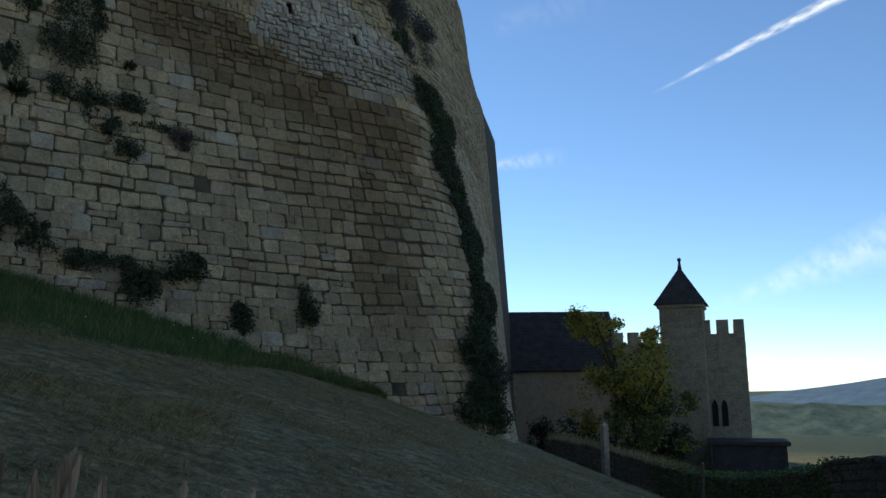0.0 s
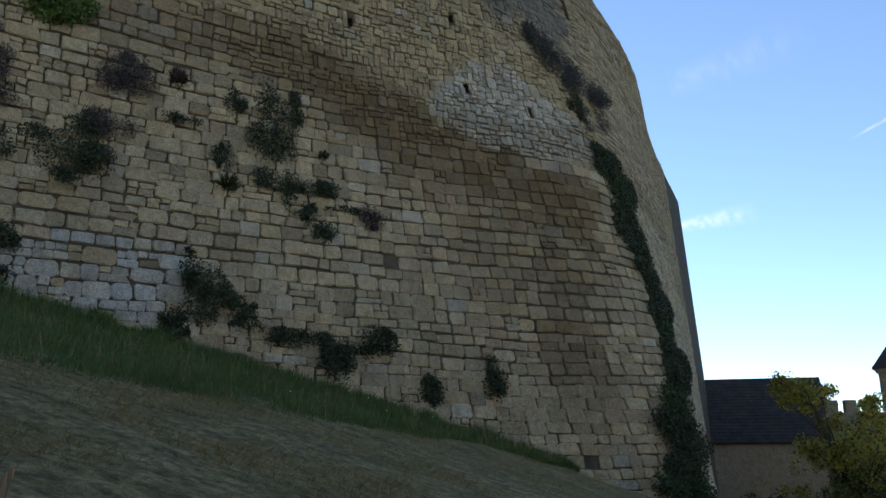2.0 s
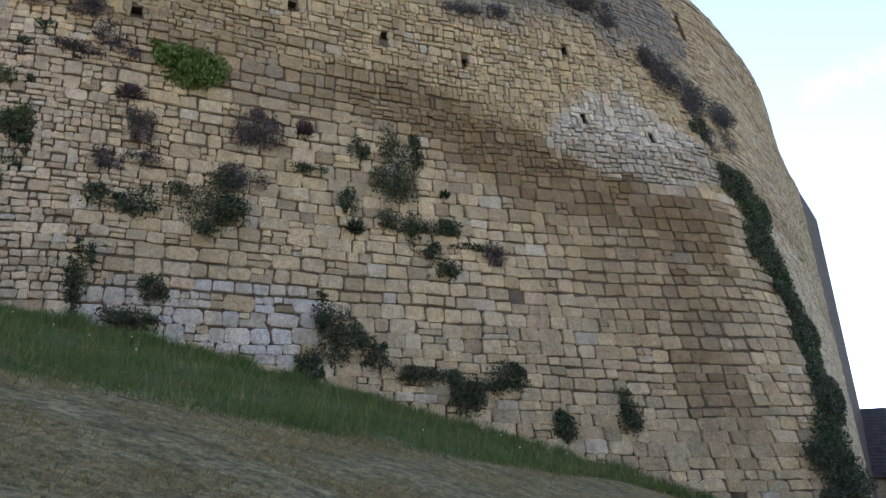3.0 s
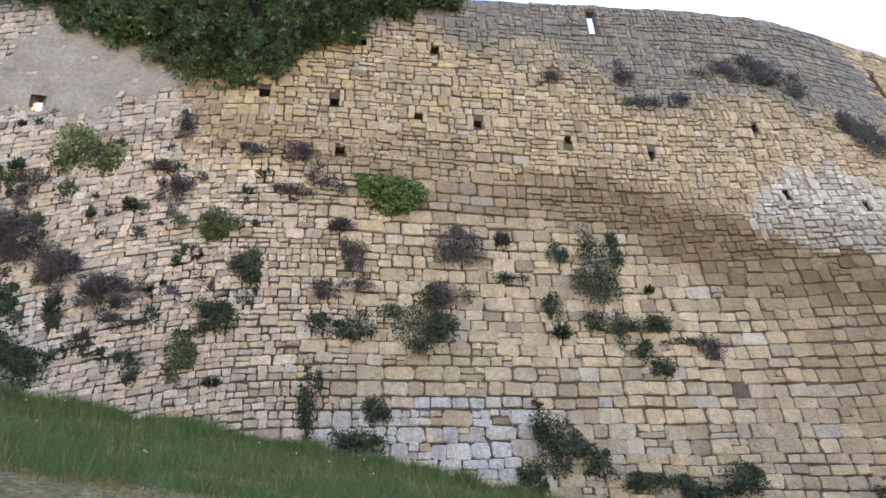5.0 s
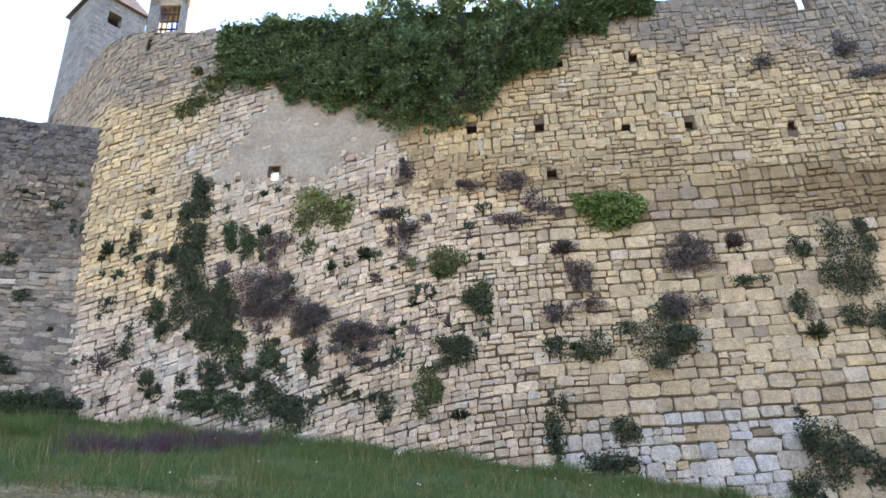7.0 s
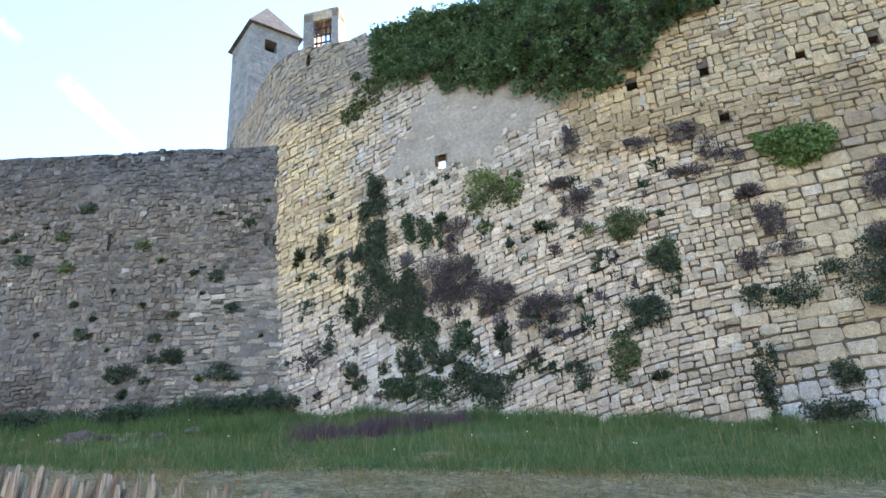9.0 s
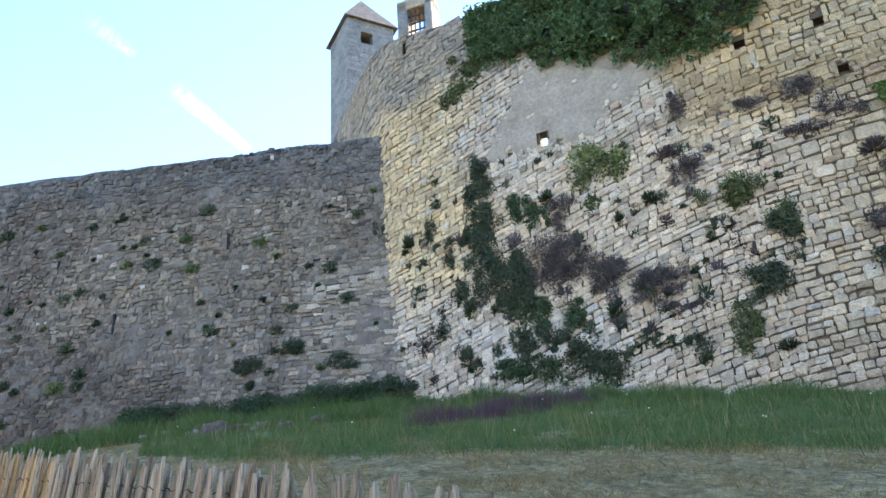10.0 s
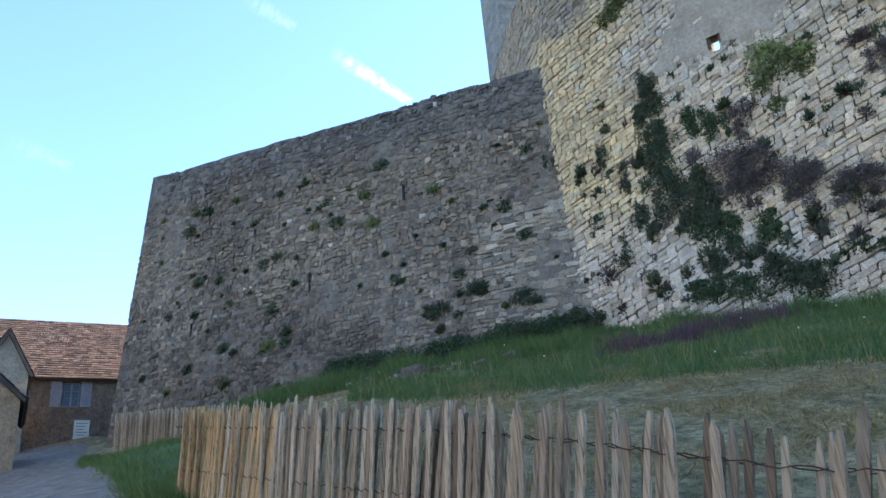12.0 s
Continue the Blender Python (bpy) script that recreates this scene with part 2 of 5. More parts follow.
# ---- the plan: a battered rampart, ruled between its foot line and its crest ----
TOP = 21.6
FOOT_CREST = [
    (8.2, 64, 6.9, 63.5), (5.6, 50, 3.7, 49.9), (4.2, 39, 1.9, 39), (3.3, 31.6, -0.6, 31.2), (2.65, 28, -2.1, 28.7),
    (2.2, 26.4, -3.3, 26.9), (0.15, 25.2, -4.6, 25.2), (-4.0, 23.4, -6.8, 23.1), (-7.7, 20.9, -9.2, 21.2), (-10.6, 18.6, -11.4, 19.4),
    (-13.5, 15.9, -14.2, 16.8), (-16.2, 13.2, -17, 14.1), (-18.7, 10.6, -19.5, 11.5), (-21.1, 8, -22, 8.9), (-23.4, 5.8, -24, 6.6),
    (-24.47, 4.28, -25, 5.4), (-25.45, 3.5, -25.7, 4.92), (-27, 3.3, -27.2, 4.6), (-32, 3.0, -32, 4.4),
]


def spline(points, n):
    P = np.array(points, float)
    out = []
    for i in range(len(P) - 1):
        p0, p1, p2, p3 = P[max(i - 1, 0)], P[i], P[i + 1], P[min(i + 2, len(P) - 1)]
        for k in range(n):
            u = k / n
            out.append(0.5 * (2 * p1 + (p2 - p0) * u + (2 * p0 - 5 * p1 + 4 * p2 - p3) * u * u + (3 * p1 - p0 - 3 * p2 + p3) * u ** 3))
    out.append(P[-1])
    return np.array(out)


CURVE = spline(FOOT_CREST, 14)
ALONG = np.concatenate([[0], np.cumsum(np.linalg.norm(np.diff(CURVE[:, :2], axis=0), axis=1))]) - 2.0
LENGTH = float(ALONG[-1])


def on_rampart(s, z, out=0.0):
    """A point of the rampart's face: s metres along its foot from the far right end, at height z, out metres proud."""
    def at(q):
        d = [np.interp(q, ALONG, CURVE[:, k]) for k in range(4)]
        k = z / TOP
        return d[0] * (1 - k) + d[2] * k, d[1] * (1 - k) + d[3] * k
    x, y = at(s)
    if out:
        x0, y0 = at(s - 0.25)
        x1, y1 = at(s + 0.25)
        tx, ty = x1 - x0, y1 - y0
        l = math.hypot(tx, ty) or 1.0
        x, y = x - ty / l * out, y + tx / l * out
    return Vector((x, y, z))


FALL = np.concatenate([[0], np.cumsum([0.31 * smoothstep(56.5, 65.0, q) * 0.1 for q in np.arange(0, 90, 0.1)])])


def coursed(s, z, out=0.0):
    """A point by its course: the beds are level on the right and sink towards the drum at the left end."""
    return on_rampart(s, z - float(np.interp(s, np.arange(len(FALL)) * 0.1, FALL)), out)


B_TOP = 17.5
B_RIGHT, B_LEFT = Vector((-25.3, 4.95, 0)), Vector((-32.6, -9.9, 0))
B_RUN = (B_LEFT - B_RIGHT)
B_LONG = B_RUN.length
B_DIR = B_RUN.normalized()
B_OUT = Vector((-B_DIR.y, B_DIR.x, 0))


def on_curtain(u, z, out=0.0):
    """A point of the lower curtain wall's face: u metres along from its joint with the rampart."""
    over = B_TOP - z
    u = u * (1 + over * 0.045 / B_LONG)
    p = B_RIGHT + B_DIR * u + B_OUT * (0.085 * over + out)
    return Vector((p.x, p.y, z))


def lie(x, y):
    """The height of the ground."""
    near = -0.16 - 0.2714 * x + 0.05535 * y + 0.00082 * x * x - 0.00399 * x * y - 0.00071 * y * y
    near = min(near, 9.6) - 0.75 * math.exp(-((x + 26) ** 2 / 70 + (y + 11) ** 2 / 24)) - 1.0 * math.exp(-((x + 40) ** 2 / 40 + (y + 12) ** 2 / 12))
    near = max(near, -3.2) if x > -5 else near
    r = math.hypot(x + 10, y - 5)
    far = -70 + 25 * noise.noise((x * 0.004, y * 0.004, 3))
    k = smoothstep(75, 300, r) if y > 0 or x > 0 else smoothstep(120, 500, r)
    return near * (1 - k) + far * k


# ---- ground ----
def spread(lo, hi, step, far, grow):
    a = list(np.arange(lo, hi + 1e-6, step))
    d = step
    while a[-1] < far:
        d *= grow
        a.append(a[-1] + d)
    d = step
    while a[0] > -far:
        d *= grow
        a.insert(0, a[0] - d)
    return a


def ground_sheet():
    xs, ys = spread(-46, 30, 0.7, 3600, 1.22), spread(-24, 66, 0.7, 3600, 1.22)
    verts = [(x, y, lie(x, y) + 0.05 * noise.noise((x * 0.6, y * 0.6, 0)) + 0.03 * noise.noise((x * 2.1, y * 2.1, 5))) for y in ys for x in xs]
    n = len(xs)
    faces = [(j * n + i, j * n + i + 1, (j + 1) * n + i + 1, (j + 1) * n + i) for j in range(len(ys) - 1) for i in range(n - 1)]
    m, nt, b = shader("mown_bank_and_fields", 0.95)
    hay = ramp(nt, noise_node(nt, 1.1, 7, 0.72), [(0.28, (0.18, 0.143, 0.058)), (0.5, (0.30, 0.232, 0.112)), (0.72, (0.40, 0.318, 0.168))])
    swathe = ramp(nt, noise_node(nt, 1.0, 6, 0.75, (1.2, 3.4, 1.0)), [(0.38, (0.5, 0.52, 0.42)), (0.55, (1.0, 1.0, 1.0)), (0.72, (1.45, 1.35, 1.2))])
    hay = mixed(nt, hay, swathe, 0.85, "MULTIPLY")
    fine = noise_node(nt, 16.0, 5, 0.75)
    hay = mixed(nt, hay, ramp(nt, fine, [(0.3, (0.45,) * 3), (0.7, (1.3,) * 3)]), 0.8, "MULTIPLY")
    clump = ramp(nt, noise_node(nt, 6.5, 4, 0.65), [(0.38, (0.5, 0.5, 0.5)), (0.5, (1.0, 1.0, 1.0)), (0.62, (1.4, 1.36, 1.3))])
    hay = mixed(nt, hay, clump, 0.9, "MULTIPLY")
    # green fields far out in the valley
    away = nt.nodes.new("ShaderNodeVectorMath")
    away.operation = "LENGTH"
    nt.links.new(nt.nodes.new("ShaderNodeNewGeometry").outputs["Position"], away.inputs[0])
    span = nt.nodes.new("ShaderNodeMapRange")
    span.inputs[1].default_value, span.inputs[2].default_value = 44.0, 62.0
    nt.links.new(away.outputs["Value"], span.inputs[0])
    fields = ramp(nt, noise_node(nt, 0.012, 5, 0.6), [(0.42, (0.018, 0.034, 0.022)), (0.55, (0.035, 0.055, 0.03)), (0.68, (0.05, 0.068, 0.036))])
    hay = mixed(nt, hay, fields, span.outputs[0])
    nt.links.new(hay, b.inputs["Base Color"])
    lumps = mixed(nt, fine, noise_node(nt, 4.0, 6, 0.75), 0.6)
    bump(nt, b, lumps, 0.9, 0.09)
    ob = raw("ground", verts, faces, m, smooth=True)
    return tagged(ob, "sloping mown grass bank with dry cut hay", "ground", kind="structure")


ground_sheet()


def draped(name, label, edge_a, edge_b, n, m, material, lift, category, kind="structure"):
    """A strip laid on the ground between two edges, each a list of plan points."""
    a, b = spline(edge_a, n), spline(edge_b, n)
    verts, faces = [], []
    for p, q in zip(a, b):
        for k in range(m + 1):
            x, y = p + (q - p) * (k / m)
            edge = math.sin(math.pi * k / m)
            verts.append((x, y, lie(x, y) + lift * (0.3 + edge) + 0.04 * noise.noise((x, y, 9))))
    w = m + 1
    for i in range(len(a) - 1):
        for k in range(m):
            faces.append((i * w + k, i * w + k + 1, (i + 1) * w + k + 1, (i + 1) * w + k))
    return tagged(raw(name, verts, faces, material, smooth=True), label, category, kind=kind)


# the gravel lane that climbs to the houses
draped("path", "pale worn gravel lane climbing to the houses", [(6, -3.2), (-1, -3.9), (-6, -6.0), (-12, -8.6), (-22, -12.6), (-33, -16.6), (-41, -18.4)],
       [(5, 1.6), (-2.5, 0.6), (-6.5, -1.2), (-12, -3.9), (-22, -7.8), (-33, -11.8), (-41, -14.4)], 10, 6, PATH, 0.07, "path")


# ---- masonry ----
def block(verts, faces, idx, place, s0, s1, z0, z1, proud, mat, rng, rough=0.03, curved=8):
    """One squared stone with worn corners, as three rings and a face."""
    w, h = s1 - s0, z1 - z0
    c = min(w, h) * rng.uniform(0.08, 0.22)
    outline = [(s0 + c, z0), (s1 - c, z0), (s1, z0 + c), (s1, z1 - c), (s1 - c, z1), (s0 + c, z1), (s0, z1 - c), (s0, z0 + c)]
    ms, mz = (s0 + s1) / 2, (z0 + z1) / 2
    j = [(rng.uniform(-rough, rough) * w * 0.8, rng.uniform(-rough, rough) * h * 1.2) for _ in outline]
    k = len(verts)
    tilt_s, tilt_z = rng.uniform(-0.012, 0.012), rng.uniform(-0.015, 0.015)
    for shrink, out in ((1.0, -0.04), (0.985, proud * 0.55), (0.88, proud)):
        for (a, b), (ja, jb) in zip(outline, j):
            a2, b2 = ms + (a + ja - ms) * shrink, mz + (b + jb - mz) * shrink
            o = out + (tilt_s * (a - ms) / w + tilt_z * (b - mz) / h + rng.uniform(-0.3, 0.25) * proud * 0.5 if out > 0 else 0)
            if shrink < 0.95:
                a2, b2 = a2 + rng.uniform(-0.05, 0.05) * w, b2 + rng.uniform(-0.07, 0.07) * h
            verts.append(place(a2, b2, o))
    verts.append(place(ms + rng.uniform(-0.2, 0.2) * w, mz + rng.uniform(-0.2, 0.2) * h, proud * rng.uniform(0.95, 1.3)))
    for r in (0, 8):
        for i in range(8):
            faces.append((k + r + i, k + r + (i + 1) % 8, k + r + 8 + (i + 1) % 8, k + r + 8 + i))
            idx.append(mat)
    for i in range(8):
        faces.append((k + 16 + i, k + 16 + (i + 1) % 8, k + 24))
        idx.append(mat)


def lerp_at(x, pts):
    return float(np.interp(x, [p[0] for p in pts], [p[1] for p in pts]))


RUBBLE_FROM = [(33, 11.6), (36, 11.5), (44, 11.6), (50.6, 13.0), (53, 14.1), (58, 14.3), (61, 14.8), (62.6, 15.4), (63.2, 23)]
RENDER_LOW = [(61.8, 16.5), (62.8, 15.5), (64.0, 15.1), (66.0, 14.9), (67.6, 15.0), (68.2, 15.6)]
RENDER_HIGH = [(61.8, 17.0), (62.8, 18.6), (65.6, 19.2), (66.3, 18.6), (67.7, 15.8), (68.2, 15.6)]


def wobble(s, z, k=0.35, seed=0):
    return noise.noise((s * k, z * k, seed + 0.5))


def bare(s, z):
    """Where lime render still covers the stones."""
    return 61.8 < s < 68.2 and render_edge(s, z)


def render_edge(s, z):
    d = 0.5 * wobble(s, z, 0.9, 3) + 0.6 * wobble(s, z, 2.6, 13) + 0.5 * wobble(s, z, 6.0, 14)
    return lerp_at(s, RENDER_LOW) + d < z < lerp_at(s, RENDER_HIGH) + d


def blend(a, b, k):
    return tuple(x + (y - x) * k for x, y in zip(a, b))


# the middle line of the brown damp band, and half its width
DAMP_MID = [(36, 9.4), (38, 9.9), (40, 10.7), (43.4, 11.2), (46, 12.3), (49.5, 13.5), (54, 13.7), (57, 14.4), (60, 14.6)]
DAMP_HALF = [(36, 0.9), (38, 1.9), (42, 1.8), (46, 1.4), (50, 1.2), (54, 0.9), (57, 0.5), (60, 0.1)]
CREST_GREY = [(36, 17.4), (40.5, 18.1), (43.6, 17.6), (46, 17.8), (49, 19.0), (52, 20.0), (55, 20.7), (62, 20.4), (65, 19.2), (69, 18.9), (73, 18.4), (80, 17.5)]
PATCH_TOP = [(36.0, 12.4), (37.4, 14.0), (39, 15.1), (41.2, 15.1), (43.8, 13.0)]
PATCH_LOW = [(36.0, 11.8), (38.7, 11.3), (42.6, 11.9), (43.8, 12.7)]


def stone_tone(s, z, rng):
    """The stone's own colour: the limestone's bed, the damp and the lichen that it has taken, with ragged limits."""
    a, b = s + 1.1 * wobble(s, z, 0.45, 1) + 0.5 * wobble(s, z, 1.3, 51), z + 0.6 * wobble(s, z, 0.45, 2) + 0.35 * wobble(s, z, 1.3, 52)
    tan, ochre, orange = (0.505, 0.368, 0.218), (0.50, 0.362, 0.205), (0.55, 0.375, 0.195)
    pink, pale = (0.62, 0.458, 0.312), (0.61, 0.54, 0.45)
    col = blend(tan, pink, 0.85 * smoothstep(55.5, 61, a))
    if s < 35.5:
        col = blend((0.53, 0.405, 0.25), tan, smoothstep(33.5, 35.5, s))
    above = smoothstep(-0.25, 0.35, b - lerp_at(a, RUBBLE_FROM)) if a < 63 else 0.0
    col = blend(col, ochre, above)
    col = blend(col, orange, 0.8 * smoothstep(57, 58.5, a) * smoothstep(63.2, 61.6, a) * smoothstep(13.0, 14.4, b))
    # the drum at the left end, ochre half way up and pale below
    drum = smoothstep(67.6, 69.0, a)
    col = blend(col, (0.63, 0.445, 0.242), drum * smoothstep(10.0, 12.0, b))
    col = blend(col, (0.63, 0.485, 0.35), drum * smoothstep(12.0, 10.0, b) * 0.8)
    col = blend(col, pale, 0.55 * smoothstep(63.5, 65.5, a) * smoothstep(69.5, 68.0, a) * smoothstep(10.5, 9.0, b))
    col = blend(col, (0.52, 0.415, 0.305), 0.8 * smoothstep(61.5, 63.5, a) * smoothstep(70.0, 67.5, a) * smoothstep(13.0, 15.2, b))
    # pale squared blocks near the foot and the white patch high up
    foot = smoothstep(51.2, 52.4, a) * smoothstep(58.4, 57.2, a) * smoothstep(7.4, 6.8, b)
    if rng.random() < 0.75:
        col = blend(col, rng.choice(((0.58, 0.53, 0.47), (0.56, 0.49, 0.40), (0.53, 0.50, 0.455))), 0.7 * foot)
    if 35.8 < a < 44:
        white = smoothstep(-0.15, 0.2, b - lerp_at(a, PATCH_LOW)) * smoothstep(0.3, -0.4, b - lerp_at(a, PATCH_TOP))
        col = blend(col, rng.choice((pale, pale, (0.52, 0.46, 0.38))), 0.72 * white)
    else:
        white = 0.0
    # each stone's own chance
    q = rng.random()
    if q < 0.04:
        col = blend(col, (0.54, 0.47, 0.38), 0.5)
    elif q < 0.10:
        col = blend(col, (0.27, 0.19, 0.12), 0.5)
    elif q < 0.14:
        col = blend(col, (0.52, 0.33, 0.21), 0.5)
    # the brown damp, in a slanting band and a long run below it
    d = abs(b - lerp_at(a, DAMP_MID)) / max(0.1, lerp_at(a, DAMP_HALF))
    damp = smoothstep(1.35, 0.45, d) * smoothstep(35.6, 37.4, a) * (0.95 - 0.4 * smoothstep(47, 54, a)) * (1 - white)
    damp = max(damp, 0.75 * smoothstep(1.7, 0.5, abs(a - 39.4)) * smoothstep(10.5, 9.0, b) * smoothstep(2.0, 5.0, b))
    damp = max(damp, 0.5 * smoothstep(44.5, 42, a) * smoothstep(36.5, 38, a) * smoothstep(10.5, 9.5, b) * smoothstep(5.0, 8.0, b))
    damp = max(damp, 0.35 * above * smoothstep(0.6, 0.0, b - lerp_at(a, RUBBLE_FROM) - 1.0))
    col = blend(col, (0.205, 0.128, 0.062), min(1.0, damp * rng.uniform(0.8, 1.15)))
    # dark lichen below the crest
    crust = b + 0.8 * wobble(s, z, 0.8, 71) - lerp_at(a, CREST_GREY)
    lichen = smoothstep(-1.3, 0.3, crust) * (1.0 if 35 < a < 64 else (0.85 if a >= 64 else 0.0))
    col = blend(col, (0.225, 0.19, 0.152), min(1.0, 0.95 * lichen * rng.uniform(0.75, 1.1)))
    v = rng.uniform(0.80, 1.17)
    warm = rng.uniform(-0.035, 0.035)
    return (col[0] * v * (1 + warm), col[1] * v, col[2] * v * (1 - 1.6 * warm))


def give_tones(ob, tones, per=24):
    """Lays one colour on every stone of a mesh; each stone has the same number of faces."""
    lay = ob.data.attributes.new("tone", "FLOAT_COLOR", "FACE")
    flat = np.repeat(np.array([(*t, 1.0) for t in tones]), per, axis=0)
    lay.data.foreach_set("color", flat.ravel())


HOLES = [(56.8, 19.1), (54.4, 19.1), (57.6, 16.6), (55.0, 16.3), (53.1, 16.2), (49.9, 15.8), (46.6, 15.3), (41.6, 16.4), (41.5, 13.8), (38.5, 13.3), (59.7, 16.7), (57.4, 14.8)]
SLITS = [(34.0, 19.6, 0.36, 1.1), (47.9, 20.85, 0.44, 1.0), (65.8, 15.45, 0.24, 0.5), (67.8, 20.4, 0.12, 0.55), (70.9, 21.0, 0.16, 0.5), (73.2, 20.9, 0.12, 0.5), (76.0, 20.8, 0.12, 0.5)]
THICK = 0.32
OPENINGS = [(s, z, 0.13, 0.10) for s, z in HOLES] + [(s, z, w / 2, h / 2) for s, z, w, h in SLITS]


def rampart():
    root = thing("wall_rampart", "tall battered medieval rampart of weathered limestone blocks", "wall", kind="structure")
    # the core, with its openings left out
    ss = set(np.round(np.arange(-2, 32, 1.5), 3)) | set(np.round(np.arange(32, LENGTH, 0.5), 3)) | {LENGTH}
    zs = set(np.round(np.arange(-4, TOP + 0.01, 0.8), 3)) | {TOP}
    gaps = []
    for s, z, w, h in SLITS:
        gaps.append((round(s - w / 2, 3), round(s + w / 2, 3), round(z - h / 2, 3), round(z + h / 2, 3)))
    for s, z in HOLES:
        gaps.append((round(s - 0.15, 3), round(s + 0.15, 3), round(z - 0.15, 3), round(z + 0.15, 3)))
    for s0, s1, z0, z1 in gaps:
        ss |= {s0, s1}
        zs |= {z0, z1}
    ss, zs = sorted(ss), sorted(zs)
    top_of = lambda s: 0.06 * wobble(s, 0, 1.1, 7) + 0.05 * wobble(s, 0, 3.0, 8)
    verts, faces = [], []
    n = len(zs)
    for out in (0.0, -THICK):
        for s in ss:
            for z in zs:
                p = on_rampart(s, z, out - 0.0001)
                if z == zs[-1]:
                    p.z += top_of(s)
                verts.append(p)
    back = len(ss) * n
    for i in range(len(ss) - 1):
        for k in range(n - 1):
            ms, mz = (ss[i] + ss[i + 1]) / 2, (zs[k] + zs[k + 1]) / 2
            hole = [g for g in gaps if g[0] < ms < g[1] and g[2] < mz < g[3]]
            a, b2, c2, d = i * n + k, (i + 1) * n + k, (i + 1) * n + k + 1, i * n + k + 1
            through_it = hole and (hole[0][1] - hole[0][0], hole[0][3] - hole[0][2]) != (0.3, 0.3) and gaps.index(hole[0]) < len(SLITS)
            if not hole:
                faces.append((a, b2, c2, d))
            if not through_it:
                faces.append((back + a, back + d, back + c2, back + b2))
            if hole:
                g = hole[0]
                if abs(ss[i] - g[0]) < 1e-4:
                    faces.append((a, d, back + d, back + a))
                if abs(ss[i + 1] - g[1]) < 1e-4:
                    faces.append((b2, back + b2, back + c2, c2))
                if abs(zs[k] - g[2]) < 1e-4:
                    faces.append((a, back + a, back + b2, b2))
                if abs(zs[k + 1] - g[3]) < 1e-4:
                    faces.append((d, c2, back + c2, back + d))
        faces.append((i * n + n - 1, (i + 1) * n + n - 1, back + (i + 1) * n + n - 1, back + i * n + n - 1))
    raw("core", verts, faces, MORTAR, parent=root, label="earthy mortar core behind the facing stones")
    # the lime render that is left
    verts, faces = [], []
    S, Z = np.arange(61.8, 68.3, 0.1), np.arange(14.2, 19.6, 0.1)
    grid = {}
    for i, s in enumerate(S):
        for k, z in enumerate(Z):
            if bare(s, z):
                e = 0.5
                for ds, dz in ((0.14, 0), (-0.14, 0), (0, 0.14), (0, -0.14)):
                    if not bare(s + ds, z + dz):
                        e = -0.35
                grid[i, k] = len(verts)
                verts.append(on_rampart(s, z, (0.085 if e > 0 else 0.02) + 0.05 * wobble(s, z, 1.6, 4) + 0.02 * wobble(s, z, 5.0, 5)))
    for (i, k) in grid:
        q = [grid.get(p) for p in ((i, k), (i + 1, k), (i + 1, k + 1), (i, k + 1))]
        mid = (S[i] + 0.06, Z[k] + 0.06)
        if None not in q and not any(abs(mid[0] - s) < w / 2 + 0.05 and abs(mid[1] - z) < h / 2 + 0.05 for s, z, w, h in SLITS):
            faces.append(tuple(q))
    raw("render_patch", verts, faces, RENDER, parent=root, label="remnant of smooth grey lime render", smooth=True)
    # the stones, course by course
    rng = random.Random(11)
    verts, faces, idx, near, tones = [], [], [], [], []
    z = -0.6
    while z < TOP + 6.0:
        h = rng.uniform(0.27, 0.45)
        s = 6.0 + rng.uniform(0, 0.6)
        while s < LENGTH - 1.0:
            far_side = s < 34.5
            drum = smoothstep(52, 61, s)
            w = rng.uniform(0.7, 1.2) if far_side else rng.uniform(0.38, 0.82) * (1.1 if h > 0.36 else 0.92) * (1.0 - 0.24 * drum)
            s1 = min(s + w, LENGTH - 0.8)
            drift = 0.25 * noise.noise((s * 0.09, z * 0.25, 2)) + (0.09 - 0.05 * drum) * noise.noise((s * 0.5, z * 0.6, 7))
            ms = (s + s1) / 2
            g = coursed(ms, z + h / 2 + drift)
            mz = g.z
            if mz > lie(g.x, g.y) - 0.7 and mz + h / 2 < TOP + 0.14:
                cells = [(s, s1, z + drift, z + drift + h)]
                if not far_side and ms < 63.2 and (mz > lerp_at(ms, RUBBLE_FROM) + 0.4 * wobble(ms, mz, 0.6, 6) or mz > 19.2):
                    cells = []
                    cut = z + drift + h * rng.uniform(0.35, 0.65)
                    beds = ((z + drift, cut), (cut, z + drift + h)) if rng.random() < 0.72 else ((z + drift, z + drift + h),)
                    for lo, hi in beds:
                        q = s
                        while q < s1 - 0.02:
                            e = q + rng.uniform(0.16, 0.5)
                            if s1 - e < 0.14:
                                e = s1
                            cells.append((q, e, lo, hi))
                            q = e
                elif not far_side and rng.random() < drum:
                    cut = z + drift + h * rng.uniform(0.44, 0.56)
                    for lo, hi in ((z + drift, cut), (cut, z + drift + h)):
                        q = s + (s1 - s) * rng.uniform(0.35, 0.65)
                        cells += [(s, q, lo, hi), (q, s1, lo, hi)] if s1 - s > 0.40 else [(s, s1, lo, hi)]
                    cells = cells[1:]
                elif far_side or (h > 0.36 and rng.random() < 0.12):
                    cut = z + drift + h * rng.uniform(0.45, 0.55)
                    q = s + (s1 - s) * rng.uniform(0.4, 0.6)
                    cells = [(s, s1, z + drift, cut), (s, q, cut, z + drift + h), (q, s1, cut, z + drift + h)]
